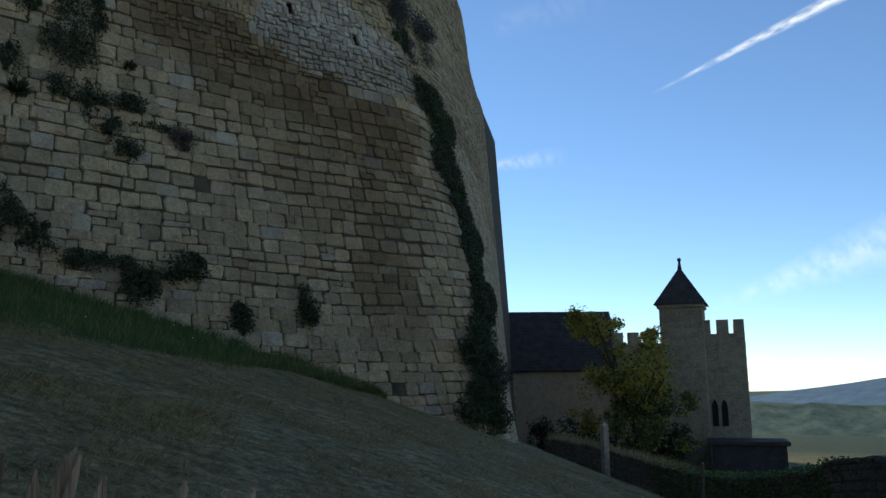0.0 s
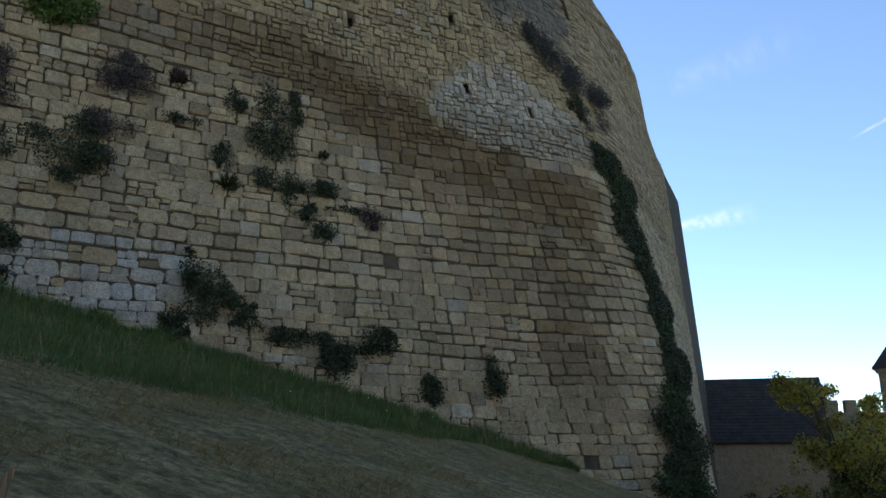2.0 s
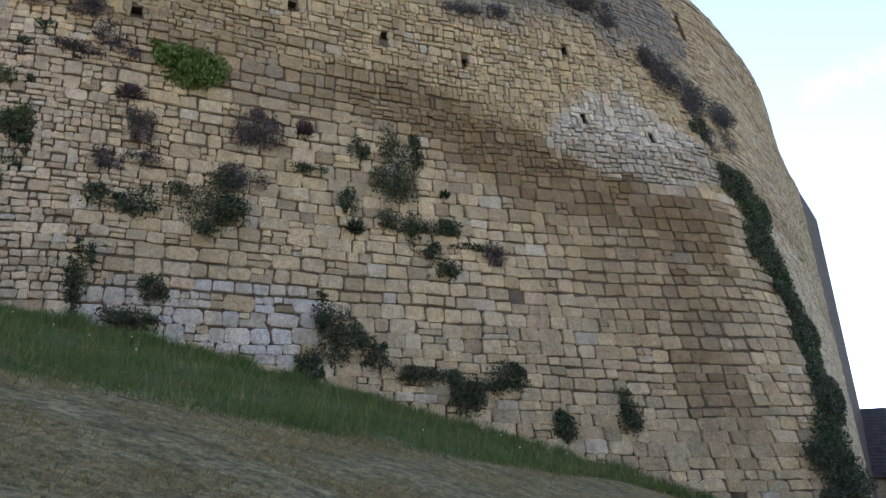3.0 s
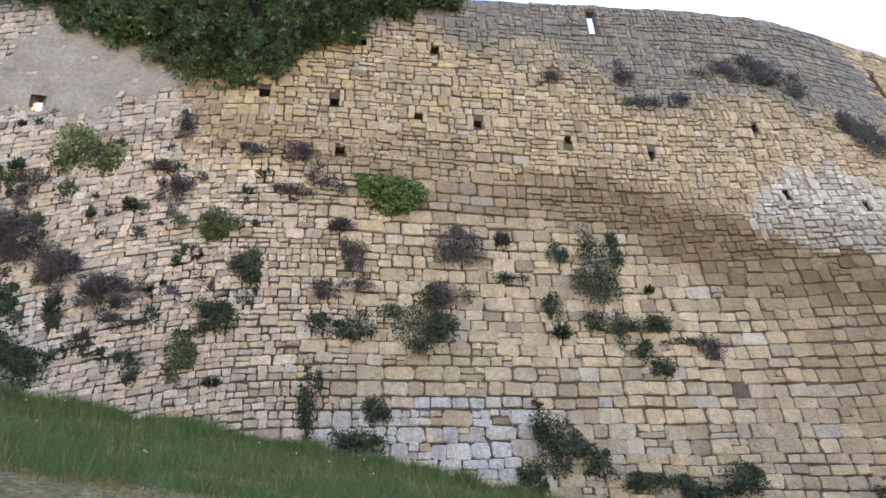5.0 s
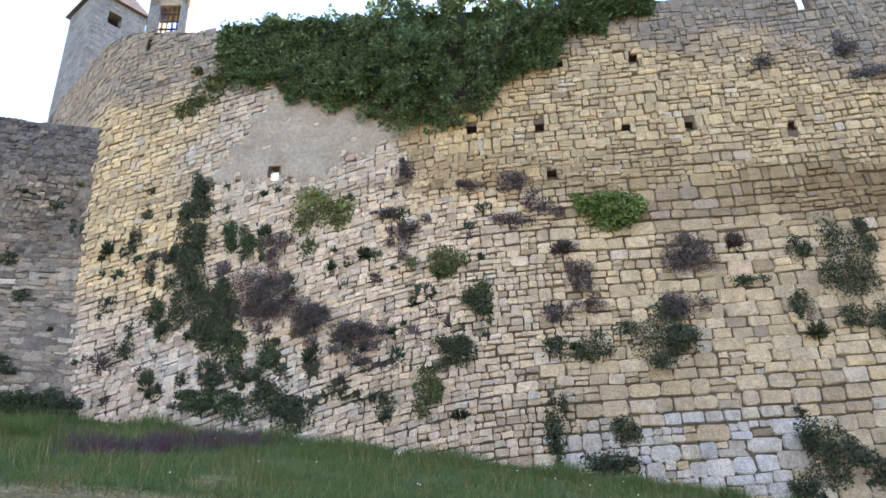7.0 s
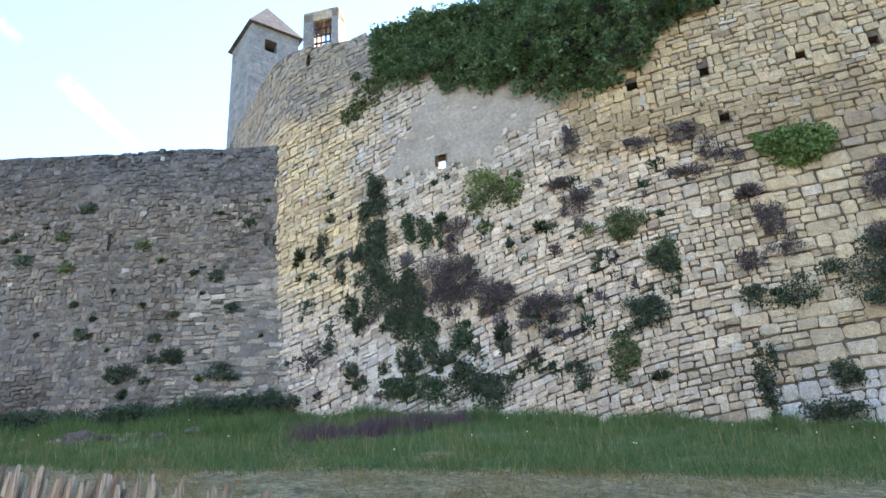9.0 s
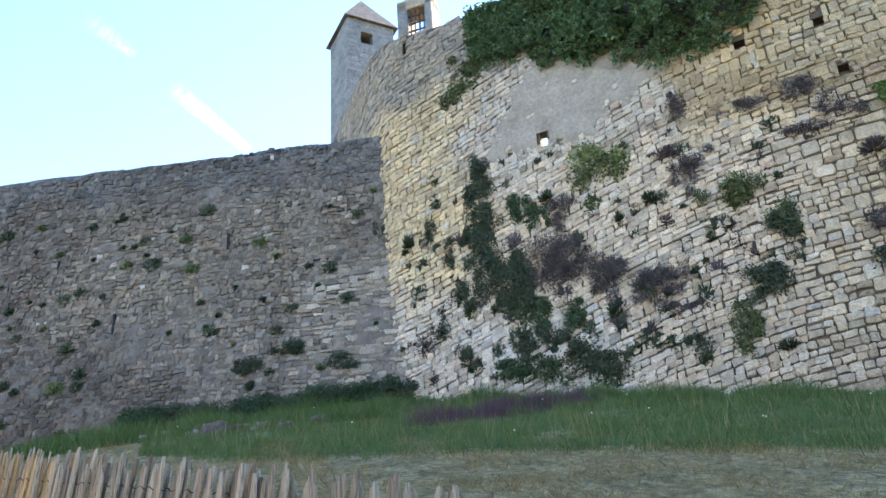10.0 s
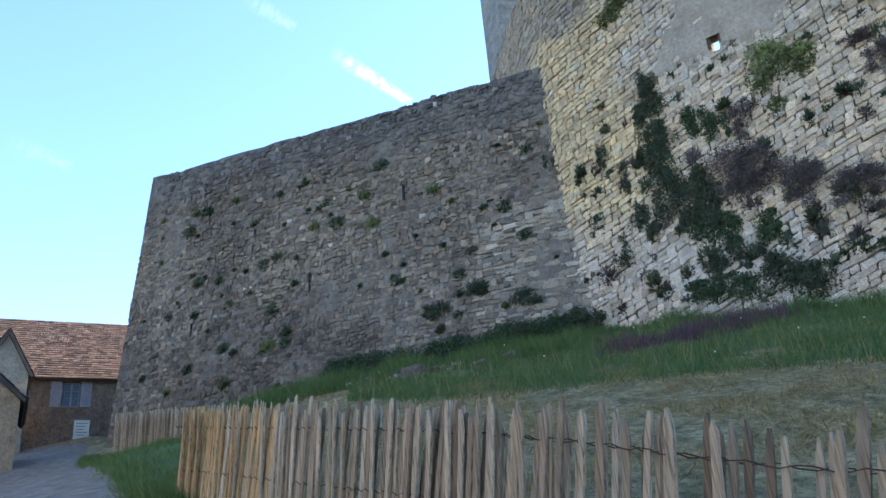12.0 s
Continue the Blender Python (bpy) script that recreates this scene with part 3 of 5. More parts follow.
                for a, b2, lo, hi in cells:
                    m_s = (a + b2) / 2
                    m_z = coursed(m_s, (lo + hi) / 2).z
                    if all(bare(m_s + ds, m_z + dz) for ds, dz in ((0.5, 0), (-0.5, 0), (0, 0.4), (0, -0.4))) and rng.random() < 0.93:
                        continue
                    # a stone that would close an opening is cut back beside it
                    for open_s, open_z, half_w, half_h in OPENINGS:
                        if abs(m_s - open_s) < (b2 - a) / 2 + half_w and abs(m_z - open_z) < (hi - lo) / 2 + half_h:
                            if open_s - a > b2 - open_s:
                                b2 = open_s - half_w
                            else:
                                a = open_s + half_w
                    if b2 - a < 0.09:
                        continue
                    if rng.random() < 0.0012:
                        continue
                    small = hi - lo < 0.22
                    gap = rng.uniform(-0.002, 0.016) if m_s < 60 else rng.uniform(-0.006, 0.008)
                    proud = rng.uniform(0.035, 0.10)
                    if far_side:
                        proud = rng.uniform(0.02, 0.04)
                    elif m_s > 62:
                        proud = rng.uniform(0.03, 0.08)
                    if m_z > lerp_at(m_s, CREST_GREY):
                        proud = rng.uniform(0.025, 0.06)
                    slack = 0.018 if not small else 0.012
                    jz = lambda: rng.uniform(-slack, slack)
                    args = (coursed, a + gap + jz(), b2 - gap + jz(), lo + gap + jz() * 0.8, hi - gap + jz() * 0.8, proud, 0, rng, 0.06 if not small else 0.12)
                    tone = stone_tone(m_s, m_z, rng)
                    if 47 < m_s < 62 and m_z < 8.6 and len(near) < 298:
                        near.append((args, tone))
                    else:
                        block(verts, faces, idx, *args)
                        tones.append(tone)
            s = s1
        z += h
    joined = raw("facing_stones", verts, faces, TONED, idx, root)
    give_tones(joined, tones)
    tagged(joined, "weathered limestone facing blocks in uneven courses", kind="stuff")
    for args, tone in near:
        v, f, i2 = [], [], []
        block(v, f, i2, *args)
        o = v[0].copy()
        ob = raw("stone", [p - o for p in v], f, TONED, None, root)
        give_tones(ob, [tone])
        ob.location = o
    return root


rampart()


def curtain():
    root = thing("wall_curtain", "lower dark rubble curtain wall with a level top", "wall", kind="structure")
    verts, faces = [], []
    us, zs = np.linspace(-2.2, B_LONG, 44), np.linspace(3.0, B_TOP, 30)
    n = len(zs)
    for out in (0.0, -1.4):
        for u in us:
            for z in zs:
                p = on_curtain(u, z, out + (0.05 * wobble(u, z, 0.8, 12) if not out else 0))
                if z == zs[-1]:
                    p.z += 0.08 * wobble(u, 0, 1.3, 14) + 0.05 * wobble(u, 0, 4.0, 15)
                verts.append(p)
    back = len(us) * n
    for i in range(len(us) - 1):
        for k in range(n - 1):
            a, b2, c2, d = i * n + k, (i + 1) * n + k, (i + 1) * n + k + 1, i * n + k + 1
            faces += [(a, b2, c2, d), (back + a, back + d, back + c2, back + b2)]
        faces.append((i * n + n - 1, (i + 1) * n + n - 1, back + (i + 1) * n + n - 1, back + i * n + n - 1))
    e = (len(us) - 1) * n
    for k in range(n - 1):
        faces.append((e + k, back + e + k, back + e + k + 1, e + k + 1))
    raw("core", verts, faces, GREY_MORTAR, parent=root, label="weathered grey mortar", smooth=True)
    rng = random.Random(5)
    verts, faces, idx, tones = [], [], [], []
    z = 5.6
    while z < B_TOP - 0.05:
        h = rng.uniform(0.10, 0.20)
        u = rng.uniform(-2.3, -2.0)
        while u < B_LONG - 0.05:
            mz = z + h / 2 + 0.12 * wobble(u, z, 0.5, 3)
            tone = wobble(u, mz, 0.4, 21)
            squared = smoothstep(3.6, 2.2, u + 1.5 * tone) * smoothstep(13.0, 11.6, mz + tone)
            w = rng.uniform(0.10, 0.28) * (1 + 0.7 * squared)
            u1 = min(u + w, B_LONG)
            mu = (u + u1) / 2
            g = on_curtain(mu, mz)
            if mz > lie(g.x, g.y) - 0.5 and mz + h / 2 < B_TOP + 0.05 and rng.random() < 0.9 + 0.08 * squared:
                gap = rng.uniform(-0.01, 0.014)
                col = blend((0.15, 0.113, 0.082), (0.225, 0.172, 0.122), smoothstep(-0.35, 0.35, tone))
                col = blend(col, (0.38, 0.305, 0.222), 0.65 * squared)
                col = blend(col, (0.26, 0.205, 0.152), 0.6 * smoothstep(0.1, 0.4, wobble(mu, mz, 0.3, 24)) * smoothstep(12.5, 10.5, mz))
                col = blend(col, (0.125, 0.110, 0.096), 0.85 * smoothstep(15.2, 16.6, mz + 0.9 * tone))
                q = rng.random()
                v = rng.uniform(0.62, 1.3)
                if q < 0.05:
                    v *= 1.5
                elif q < 0.13:
                    v *= 0.6
                if q > 0.9985:
                    col, v = (0.47, 0.42, 0.355), 1.0
                warm = rng.uniform(-0.05, 0.06)
                tones.append((col[0] * v * (1 + warm), col[1] * v, col[2] * v * (1 - warm)))
                block(verts, faces, idx, on_curtain, u + gap, u1 - gap, mz - h / 2 + gap + rng.uniform(-0.035, 0.03), mz + h / 2 - gap + rng.uniform(-0.03, 0.035), rng.uniform(0.008, 0.05), 0, rng, 0.22)
            u = u1
        z += h
    joined = raw("facing_stones", verts, faces, TONED, idx, root)
    give_tones(joined, tones)
    tagged(joined, "small irregular grey rubble stones set in mortar", kind="stuff")
    # narrow arrow slits, as black blocks that paint the shade inside
    for u, zz, w, h in ((2.2, 12.8, 0.6, 0.09), (5.4, 13.8, 0.1, 0.8), (8.9, 11.2, 0.08, 0.9), (11.3, 13.6, 0.08, 0.6), (13.6, 10.4, 0.07, 0.6)):
        bm = bmesh.new()
        c = on_curtain(u, zz, 0.0)
        box(bm, (-w / 2, -0.2, -h / 2), (w / 2, 0.04, h / 2), Matrix.Translation(c) @ Matrix.Rotation(math.atan2(B_DIR.y, B_DIR.x), 4, "Z"), 0.01)
        part("arrow_slit", bm, BLACK, root, "black block painted in as a narrow shaded slot")
    return root


curtain()


def shade_wall():
    """An unseen wall, added behind the curtain's far corner to keep sun off the lane."""
    bm = bmesh.new()
    a, b = on_curtain(B_LONG, B_TOP, -1.4), Vector((-54.0, -6.4, 0))
    d = (b - a).to_2d()
    m = Matrix.Translation((a.x, a.y, 0)) @ Matrix.Rotation(math.atan2(d.y, d.x), 4, "Z")
    box(bm, (0, -1.4, 4), (d.length, 0, B_TOP - 0.3), m)
    tagged(part("wall_return", bm, STONE[RUBBLE]), "unseen grey rubble wall added to shade the lane", "wall", kind="structure")


shade_wall()


# ---- plants ----
def leaves(verts, faces, centre, axes, n, size, aspect, rng, hang=0.0):
    """n small leaves in an uneven blob round centre; axes: three half-extents as vectors."""
    lobes = [(Vector((0, 0.2, 0)), 0.7)] * 3 + [(Vector((rng.gauss(0, 0.36), rng.gauss(0, 0.3), rng.gauss(0, 0.36))), rng.uniform(0.2, 0.45)) for _ in range(6)]
    for _ in range(n):
        c, r = rng.choice(lobes)
        d = Vector((rng.gauss(0, 1), rng.gauss(0, 1), rng.gauss(0, 1))).normalized() * r * rng.random() ** 0.45
        q = c + d
        p = centre + axes[0] * q.x + axes[1] * abs(q.y) + axes[2] * q.z
        a = Vector((rng.gauss(0, 1), rng.gauss(0, 1), rng.gauss(-hang, 1))).normalized()
        b = a.cross(Vector((rng.gauss(0, 1), rng.gauss(0, 1), rng.gauss(0, 1)))).normalized()
        l = size * rng.uniform(0.6, 1.4)
        a, b = a * l, b * l * aspect
        k = len(verts)
        verts += [p - a * 0.5, p + b * 0.5, p + a * 0.6, p - b * 0.5]
        faces.append((k, k + 1, k + 2, k + 3))


def wall_axes(place, s, z, w, h, deep):
    e = (place(s + 0.3, z) - place(s - 0.3, z)).normalized()
    up = (place(s, z + 0.3) - place(s, z - 0.3)).normalized()
    out = e.cross(up)
    if out.dot(place(s, z, 0.5) - place(s, z)) < 0:
        out = -out
    return e * (w / 2), out * deep, up * (h / 2)


def wall_plant(name, label, category, group, place, s, z, w, h, material, rng, size=0.075, aspect=0.6, dense=260, deep=None, hang=0.0, grow=1.3):
    verts, faces = [], []
    w, h = w * grow, h * grow
    deep = deep if deep is not None else 0.16 + 0.28 * min(w, h)
    c = place(s, z, 0.02)
    n = int(140 + 4.6 * dense * w * h)
    size *= 0.82
    ax = wall_axes(place, s, z, w * 1.15, h * 1.15, deep)
    if max(w, h) < 0.9:
        # a small tuft: blades that fan out from one root in the joint
        verts.append(-ax[1] * 0.2 - ax[2] * 0.25)
        for _ in range(int(110 + 420 * w * h)):
            d = Vector((rng.gauss(0, 1), abs(rng.gauss(0, 1)), rng.gauss(0.15, 1))).normalized() * rng.random() ** 0.4
            tip = ax[0] * d.x + ax[1] * d.y + ax[2] * d.z
            run = tip - verts[0]
            side = run.cross(Vector((rng.gauss(0, 1), rng.gauss(0, 1), rng.gauss(0, 1)))).normalized() * rng.uniform(0.012, 0.03)
            mid = verts[0] + run * rng.uniform(0.55, 0.8)
            k = len(verts)
            verts += [mid + side, tip, mid - side]
            faces.append((0, k, k + 1, k + 2))
    else:
        leaves(verts, faces, Vector((0, 0, 0)), ax, n, size, aspect, rng, hang)
        # a few stems that hold it to the wall
        for _ in range(4):
            k = len(verts)
            t = ax[0] * rng.uniform(-0.5, 0.5) + ax[1] * rng.uniform(0.4, 0.9) + ax[2] * rng.uniform(-0.6, 0.6)
            o = ax[0].normalized() * 0.012
            verts += [-ax[1] * 0.3 - o, -ax[1] * 0.3 + o, t + o * 0.5, t - o * 0.5]
            faces.append((k, k + 1, k + 2, k + 3))
    ob = raw(name, verts, faces, material)
    ob.location = c
    return tagged(ob, label, category, group)


OLIVE = [(60.7, 12.0, 1.02, 1.02), (59.7, 10.8, 0.74, 0.98), (60.4, 9.2, 1.04, 0.92), (61.1, 8.2, 0.63, 0.90), (60.4, 7.5, 0.47, 0.29), (60.7, 12.0, 0.93, 0.94), (60.4, 9.3, 0.96, 0.85), (61.3, 8.2, 0.63, 1.50), (59.7, 10.9, 0.66, 0.98), (62.3, 7.8, 0.63, 0.74)]
WITHERED = [(61.8, 15.1, 0.64, 0.98), (61.9, 12.9, 0.69, 0.89), (62.4, 13.7, 0.71, 0.37), (59.9, 14.5, 0.72, 0.57), (58.5, 14.6, 1.08, 0.67), (57.9, 13.6, 1.05, 0.73), (58.8, 13.3, 1.22, 0.45), (54.0, 11.7, 1.55, 1.37), (54.5, 10.2, 1.00, 0.97), (57.0, 11.3, 0.84, 1.00), (57.8, 10.2, 0.82, 0.72), (56.7, 10.3, 0.99, 0.48), (52.6, 12.0, 0.52, 0.61), (46.2, 8.7, 0.80, 0.76), (63.1, 9.9, 0.99, 0.96), (64.3, 10.5, 0.84, 0.82), (57.3, 12.2, 0.68, 0.52), (65.7, 11.0, 2.05, 1.51), (64.4, 10.3, 1.00, 0.97), (63.0, 9.9, 0.98, 0.79), (65.5, 12.8, 0.71, 0.90), (61.7, 13.1, 0.69, 0.71), (62.3, 13.7, 0.70, 0.46)]
SHRUBS = [(55.0, 9.2, 1.95, 1.40), (56.8, 9.1, 1.12, 0.77), (57.8, 9.1, 0.80, 0.54), (52.6, 10.8, 0.77, 0.42), (49.6, 11.1, 1.33, 2.00), (50.9, 11.6, 0.71, 0.70), (51.2, 9.9, 0.60, 0.99), (51.0, 9.2, 0.59, 0.49), (49.9, 9.5, 0.95, 0.58), (49.1, 9.4, 0.61, 0.99), (48.2, 9.4, 1.41, 0.59), (47.0, 8.9, 0.88, 0.25), (48.5, 8.6, 0.69, 0.82), (47.9, 8.1, 0.78, 0.65), (47.9, 10.5, 0.36, 0.35), (52.0, 7.1, 0.41, 0.27)]
FOOT_SHRUBS = [(58.0, 6.8, 0.54, 1.44), (56.3, 6.9, 0.78, 0.65), (56.6, 6.0, 1.38, 0.71), (51.5, 6.1, 1.21, 1.49), (52.2, 5.3, 0.79, 0.88), (50.4, 5.5, 0.73, 0.75), (49.0, 5.0, 1.49, 0.61), (47.5, 4.8, 1.01, 0.62), (46.4, 5.1, 1.20, 0.95), (42.5, 4.0, 0.90, 1.15), (44.7, 3.7, 0.78, 0.79), (47.7, 4.4, 1.16, 1.06), (44.7, 3.7, 0.52, 0.79), (58.1, 7.0, 0.47, 1.30)]
IVY_COLUMN = [(67.95, 15.0, 0.62, 0.9), (68.1, 14.2, 0.95, 1.1), (68.15, 13.3, 1.0, 1.1), (68.05, 12.5, 1.05, 1.2), (67.9, 11.7, 1.1, 1.1), (67.6, 11.0, 1.3, 1.2), (66.9, 11.2, 0.7, 1.3), (67.2, 10.3, 1.3, 1.1), (66.7, 9.7, 1.3, 1.0), (67.0, 8.9, 0.9, 0.7), (66.3, 8.9, 0.8, 0.7), (67.2, 8.1, 1.5, 0.7), (66.4, 7.9, 1.0, 0.7), (65.4, 8.1, 1.2, 1.0), (64.7, 7.7, 1.3, 1.0), (66.4, 12.8, 0.6, 1.0), (65.5, 9.5, 0.7, 0.8), (66.9, 13.2, 0.45, 1.2), (68.8, 10.9, 0.4, 0.9)]
TUFTS = [(70.7, 12.9, 0.38, 0.57), (69.9, 13.1, 0.38, 1.04), (69.2, 12.0, 0.27, 0.72), (69.5, 9.8, 0.44, 0.76), (68.6, 10.3, 0.44, 0.68), (68.8, 8.8, 0.43, 0.65), (72.0, 13.5, 0.29, 0.79), (68.6, 12.7, 0.27, 0.64), (64.4, 9.3, 0.41, 0.47), (63.9, 12.0, 0.26, 0.52), (63.0, 12.4, 0.43, 0.44), (62.2, 9.9, 0.24, 0.32), (65.9, 13.3, 0.45, 0.46), (63.3, 9.6, 0.33, 0.79), (61.6, 10.8, 0.25, 0.33), (65.1, 11.6, 0.34, 0.68), (72.1, 13.6, 0.24, 0.80)]
GREY_HERBS = [(50.2, 18.3, 0.82, 0.69), (47.1, 18.4, 0.84, 0.93), (46.5, 17.3, 1.03, 0.67), (44.7, 17.4, 0.84, 0.68), (40.0, 18.7, 1.80, 1.22), (38.8, 18.1, 1.13, 0.97), (42.2, 18.8, 1.32, 0.73), (36.8, 16.2, 1.57, 1.85), (35.9, 15.6, 1.59, 1.84), (34.2, 15.3, 1.43, 1.67), (35.7, 13.9, 0.67, 0.88)]
FRESH = [(55.8, 13.3, 1.93, 1.45), (56.5, 13.6, 0.88, 0.55)]
CREEPER = [(64.7, 14.4, 1.09, 0.96), (64.0, 13.8, 1.43, 1.11), (64.8, 13.7, 1.07, 1.11), (63.6, 14.0, 0.71, 0.93), (64.6, 12.7, 0.70, 0.53)]

rng = random.Random(21)
for s, z, w, h in OLIVE:
    wall_plant("wall_shrub", "olive-green shrub rooted in the rampart joints", "shrub", "shrubs on the rampart", on_rampart, s, z, w, h, LEAF_OLIVE if rng.random() < 0.35 else LEAF_SHRUB, rng)
for s, z, w, h in WITHERED:
    wall_plant("withered_shrub", "withered purple-brown twiggy shrub on the rampart", "shrub", "withered shrubs on the rampart", on_rampart, s, z, w, h, LEAF_PURPLE, rng, 0.12, 0.16, 330)
for s, z, w, h in SHRUBS:
    wall_plant("wall_shrub", "dark green shrub growing out of the rampart", "shrub", "shrubs on the rampart", on_rampart, s, z, w, h, LEAF_SHRUB, rng)
for s, z, w, h in FOOT_SHRUBS:
    wall_plant("foot_shrub", "dark bushy shrub at the foot of the rampart", "shrub", "shrubs at the rampart foot", on_rampart, s, z, w, h, LEAF_SHRUB, rng, 0.085)
for s, z, w, h in IVY_COLUMN:
    wall_plant("ivy", "dense dark ivy clinging to the rampart", "ivy", "ivy patches", on_rampart, s, z, w, h, LEAF_DARK if rng.random() < 0.25 else LEAF_SHRUB, rng, 0.08, 0.7, 300, 0.22, 0.5)
for s, z, w, h in TUFTS:
    wall_plant("wall_tuft", "small dark tuft in a rampart joint", "plant", "tufts on the rampart", on_rampart, s, z, w, h, LEAF_SHRUB, rng, 0.06)
for s, z, w, h in GREY_HERBS:
    wall_plant("grey_herb", "grey withered herbs hanging below the rampart crest", "plant", "grey herbs", on_rampart, s, z, w, h, LEAF_GREY, rng, 0.12, 0.2, 200)
for s, z, w, h in FRESH:
    wall_plant("fig_bush", "fresh light green leafy bush on the rampart", "bush", "fresh bushes", on_rampart, s, z, w, h, LEAF_BRIGHT, rng, 0.12, 0.75, 150)
for s, z, w, h in CREEPER:
    wall_plant("creeper", "thin yellowing creeper on the rampart", "creeper", "creepers", on_rampart, s, z, w, h, LEAF_PALE if rng.random() < 0.6 else LEAF_OLIVE, rng, 0.10, 0.7, 90, 0.15)

for s, z, w, h in ((69.1, 18.1, 0.9, 0.6), (68.6, 18.4, 1.0, 0.8), (68.2, 19.0, 1.2, 1.0), (67.6, 19.6, 1.2, 1.2), (67.0, 20.3, 1.2, 1.2)):
    wall_plant("creeper", "thin brownish ivy tail below the rampart crest", "creeper", "creepers", on_rampart, s, z, w, h, LEAF_OLIVE, rng, 0.10, 0.7, 120, 0.2)

# ivy down the rounded corner, thin and grey above, thick and dark below
CORNER_IVY = [(1.0, 36.2), (3.4, 35.4), (6.0, 34.2), (8.5, 33.6), (10.2, 34.2), (13.0, 34.4), (14.4, 35.0), (16.5, 35.4)]
for k in range(14):
    z = 0.9 + k * 0.86
    s = lerp_at(z, CORNER_IVY) + rng.uniform(0.2, 0.8)
    wall_plant("ivy", "dark ivy trailing down the rounded corner", "ivy", "ivy on the corner", on_rampart, s, z, rng.uniform(1.5, 2.4), rng.uniform(1.3, 1.8), LEAF_DARK if k % 3 == 0 else LEAF_SHRUB, rng, 0.09, 0.7, 230, 0.5, 0.5)
for s, z, w, h in ((35.4, 10.0, 1.3, 1.5), (35.9, 14.2, 0.8, 1.0), (32.6, 7.2, 1.4, 1.4), (31.6, 5.0, 1.2, 1.5), (33.0, 11.6, 1.0, 1.6)):
    wall_plant("ivy", "dark bushy ivy clump on the rounded corner", "ivy", "ivy on the corner", on_rampart, s, z, w, h, LEAF_SHRUB, rng, 0.09, 0.7, 230, 0.35, 0.5)


def great_ivy():
    """The overhanging ivy mass on the crest, thick above and ragged below."""
    rng = random.Random(8)
    low = [(53.4, 21.4), (55.6, 20.4), (57.6, 18.8), (59.4, 17.3), (61.0, 16.9), (62.0, 16.9), (63.4, 17.5), (65.0, 17.9), (66.4, 19.0), (67.8, 19.6), (68.6, 20.6)]
    verts, faces = [], []
    for _ in range(2600):
        s = rng.uniform(53.6, 68.0)
        lo = lerp_at(s, low) + 0.6 * wobble(s, 0, 1.2, 31) + 0.35 * wobble(s, 0, 3.1, 34)
        hi = TOP + 0.02 + 1.6 * smoothstep(60.8, 58.4, s) * smoothstep(53.4, 57, s) + 0.3 * wobble(s, 0, 1.4, 32)
        z = lo + (hi - lo) * rng.random() ** 0.95
        deep = (0.22 + 1.1 * smoothstep(lo, lo + 1.5, z) * smoothstep(67.5, 62, s) * smoothstep(53.5, 56, s)) * (0.72 + 0.9 * wobble(s, z, 0.9, 33) + 0.5 * wobble(s, z, 2.4, 35))
        c = on_rampart(s, min(z, TOP), 0.05 + max(0.05, deep) * rng.uniform(0.55, 1.0))
        c.z += max(0.0, z - TOP)
        out = (on_rampart(s, min(z, TOP), 1.0) - on_rampart(s, min(z, TOP), 0.0)).normalized()
        spray = (out * rng.uniform(0.4, 1.1) + Vector((rng.gauss(0, 0.45), rng.gauss(0, 0.45), rng.uniform(-0.9, 0.5)))).normalized()
        r = rng.uniform(0.16, 0.34)
        # a leafy shoot: leaves round a short axis, fanned outward
        for j in range(rng.randint(18, 34)):
            t = rng.random()
            round_it = Vector((rng.gauss(0, 1), rng.gauss(0, 1), rng.gauss(0, 1))).normalized()
            p = c + spray * r * (1.7 * t - 0.5) + round_it * r * (0.95 - 0.6 * t) * rng.random() ** 0.4
            a = (spray * 0.7 + round_it * 0.8 + Vector((0, 0, -0.25))).normalized()
            b = a.cross(Vector((rng.gauss(0, 0.5), rng.gauss(0, 0.5), 1 + rng.gauss(0, 0.5)))).normalized()
            l = rng.uniform(0.08, 0.16)
            a, b = a * l, b * l * 0.72
            k = len(verts)
            verts += [p - a * 0.5, p + b * 0.5, p + a * 0.6, p - b * 0.5]
            faces.append((k, k + 1, k + 2, k + 3))
    # a dark sheet behind the leaves stands in for the shade inside
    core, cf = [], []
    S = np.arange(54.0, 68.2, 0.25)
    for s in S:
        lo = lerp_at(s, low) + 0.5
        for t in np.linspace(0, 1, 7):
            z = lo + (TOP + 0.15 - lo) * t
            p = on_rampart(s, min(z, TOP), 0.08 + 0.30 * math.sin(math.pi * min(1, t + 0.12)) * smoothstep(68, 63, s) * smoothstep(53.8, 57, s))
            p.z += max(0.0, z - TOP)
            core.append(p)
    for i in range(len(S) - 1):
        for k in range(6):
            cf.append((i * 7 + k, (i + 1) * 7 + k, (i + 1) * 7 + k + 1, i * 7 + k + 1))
    root = thing("ivy_mass", "great dense dark green ivy overhanging the rampart crest", "ivy")
    raw("foliage", verts, faces, LEAF_IVY, parent=root)
    raw("dark_backing", core, cf, BARK, parent=root, label="dark sheet behind the leaves, put in for the shade there", smooth=True)


great_ivy()

# sparse tufts over the curtain wall
rng = random.Random(77)
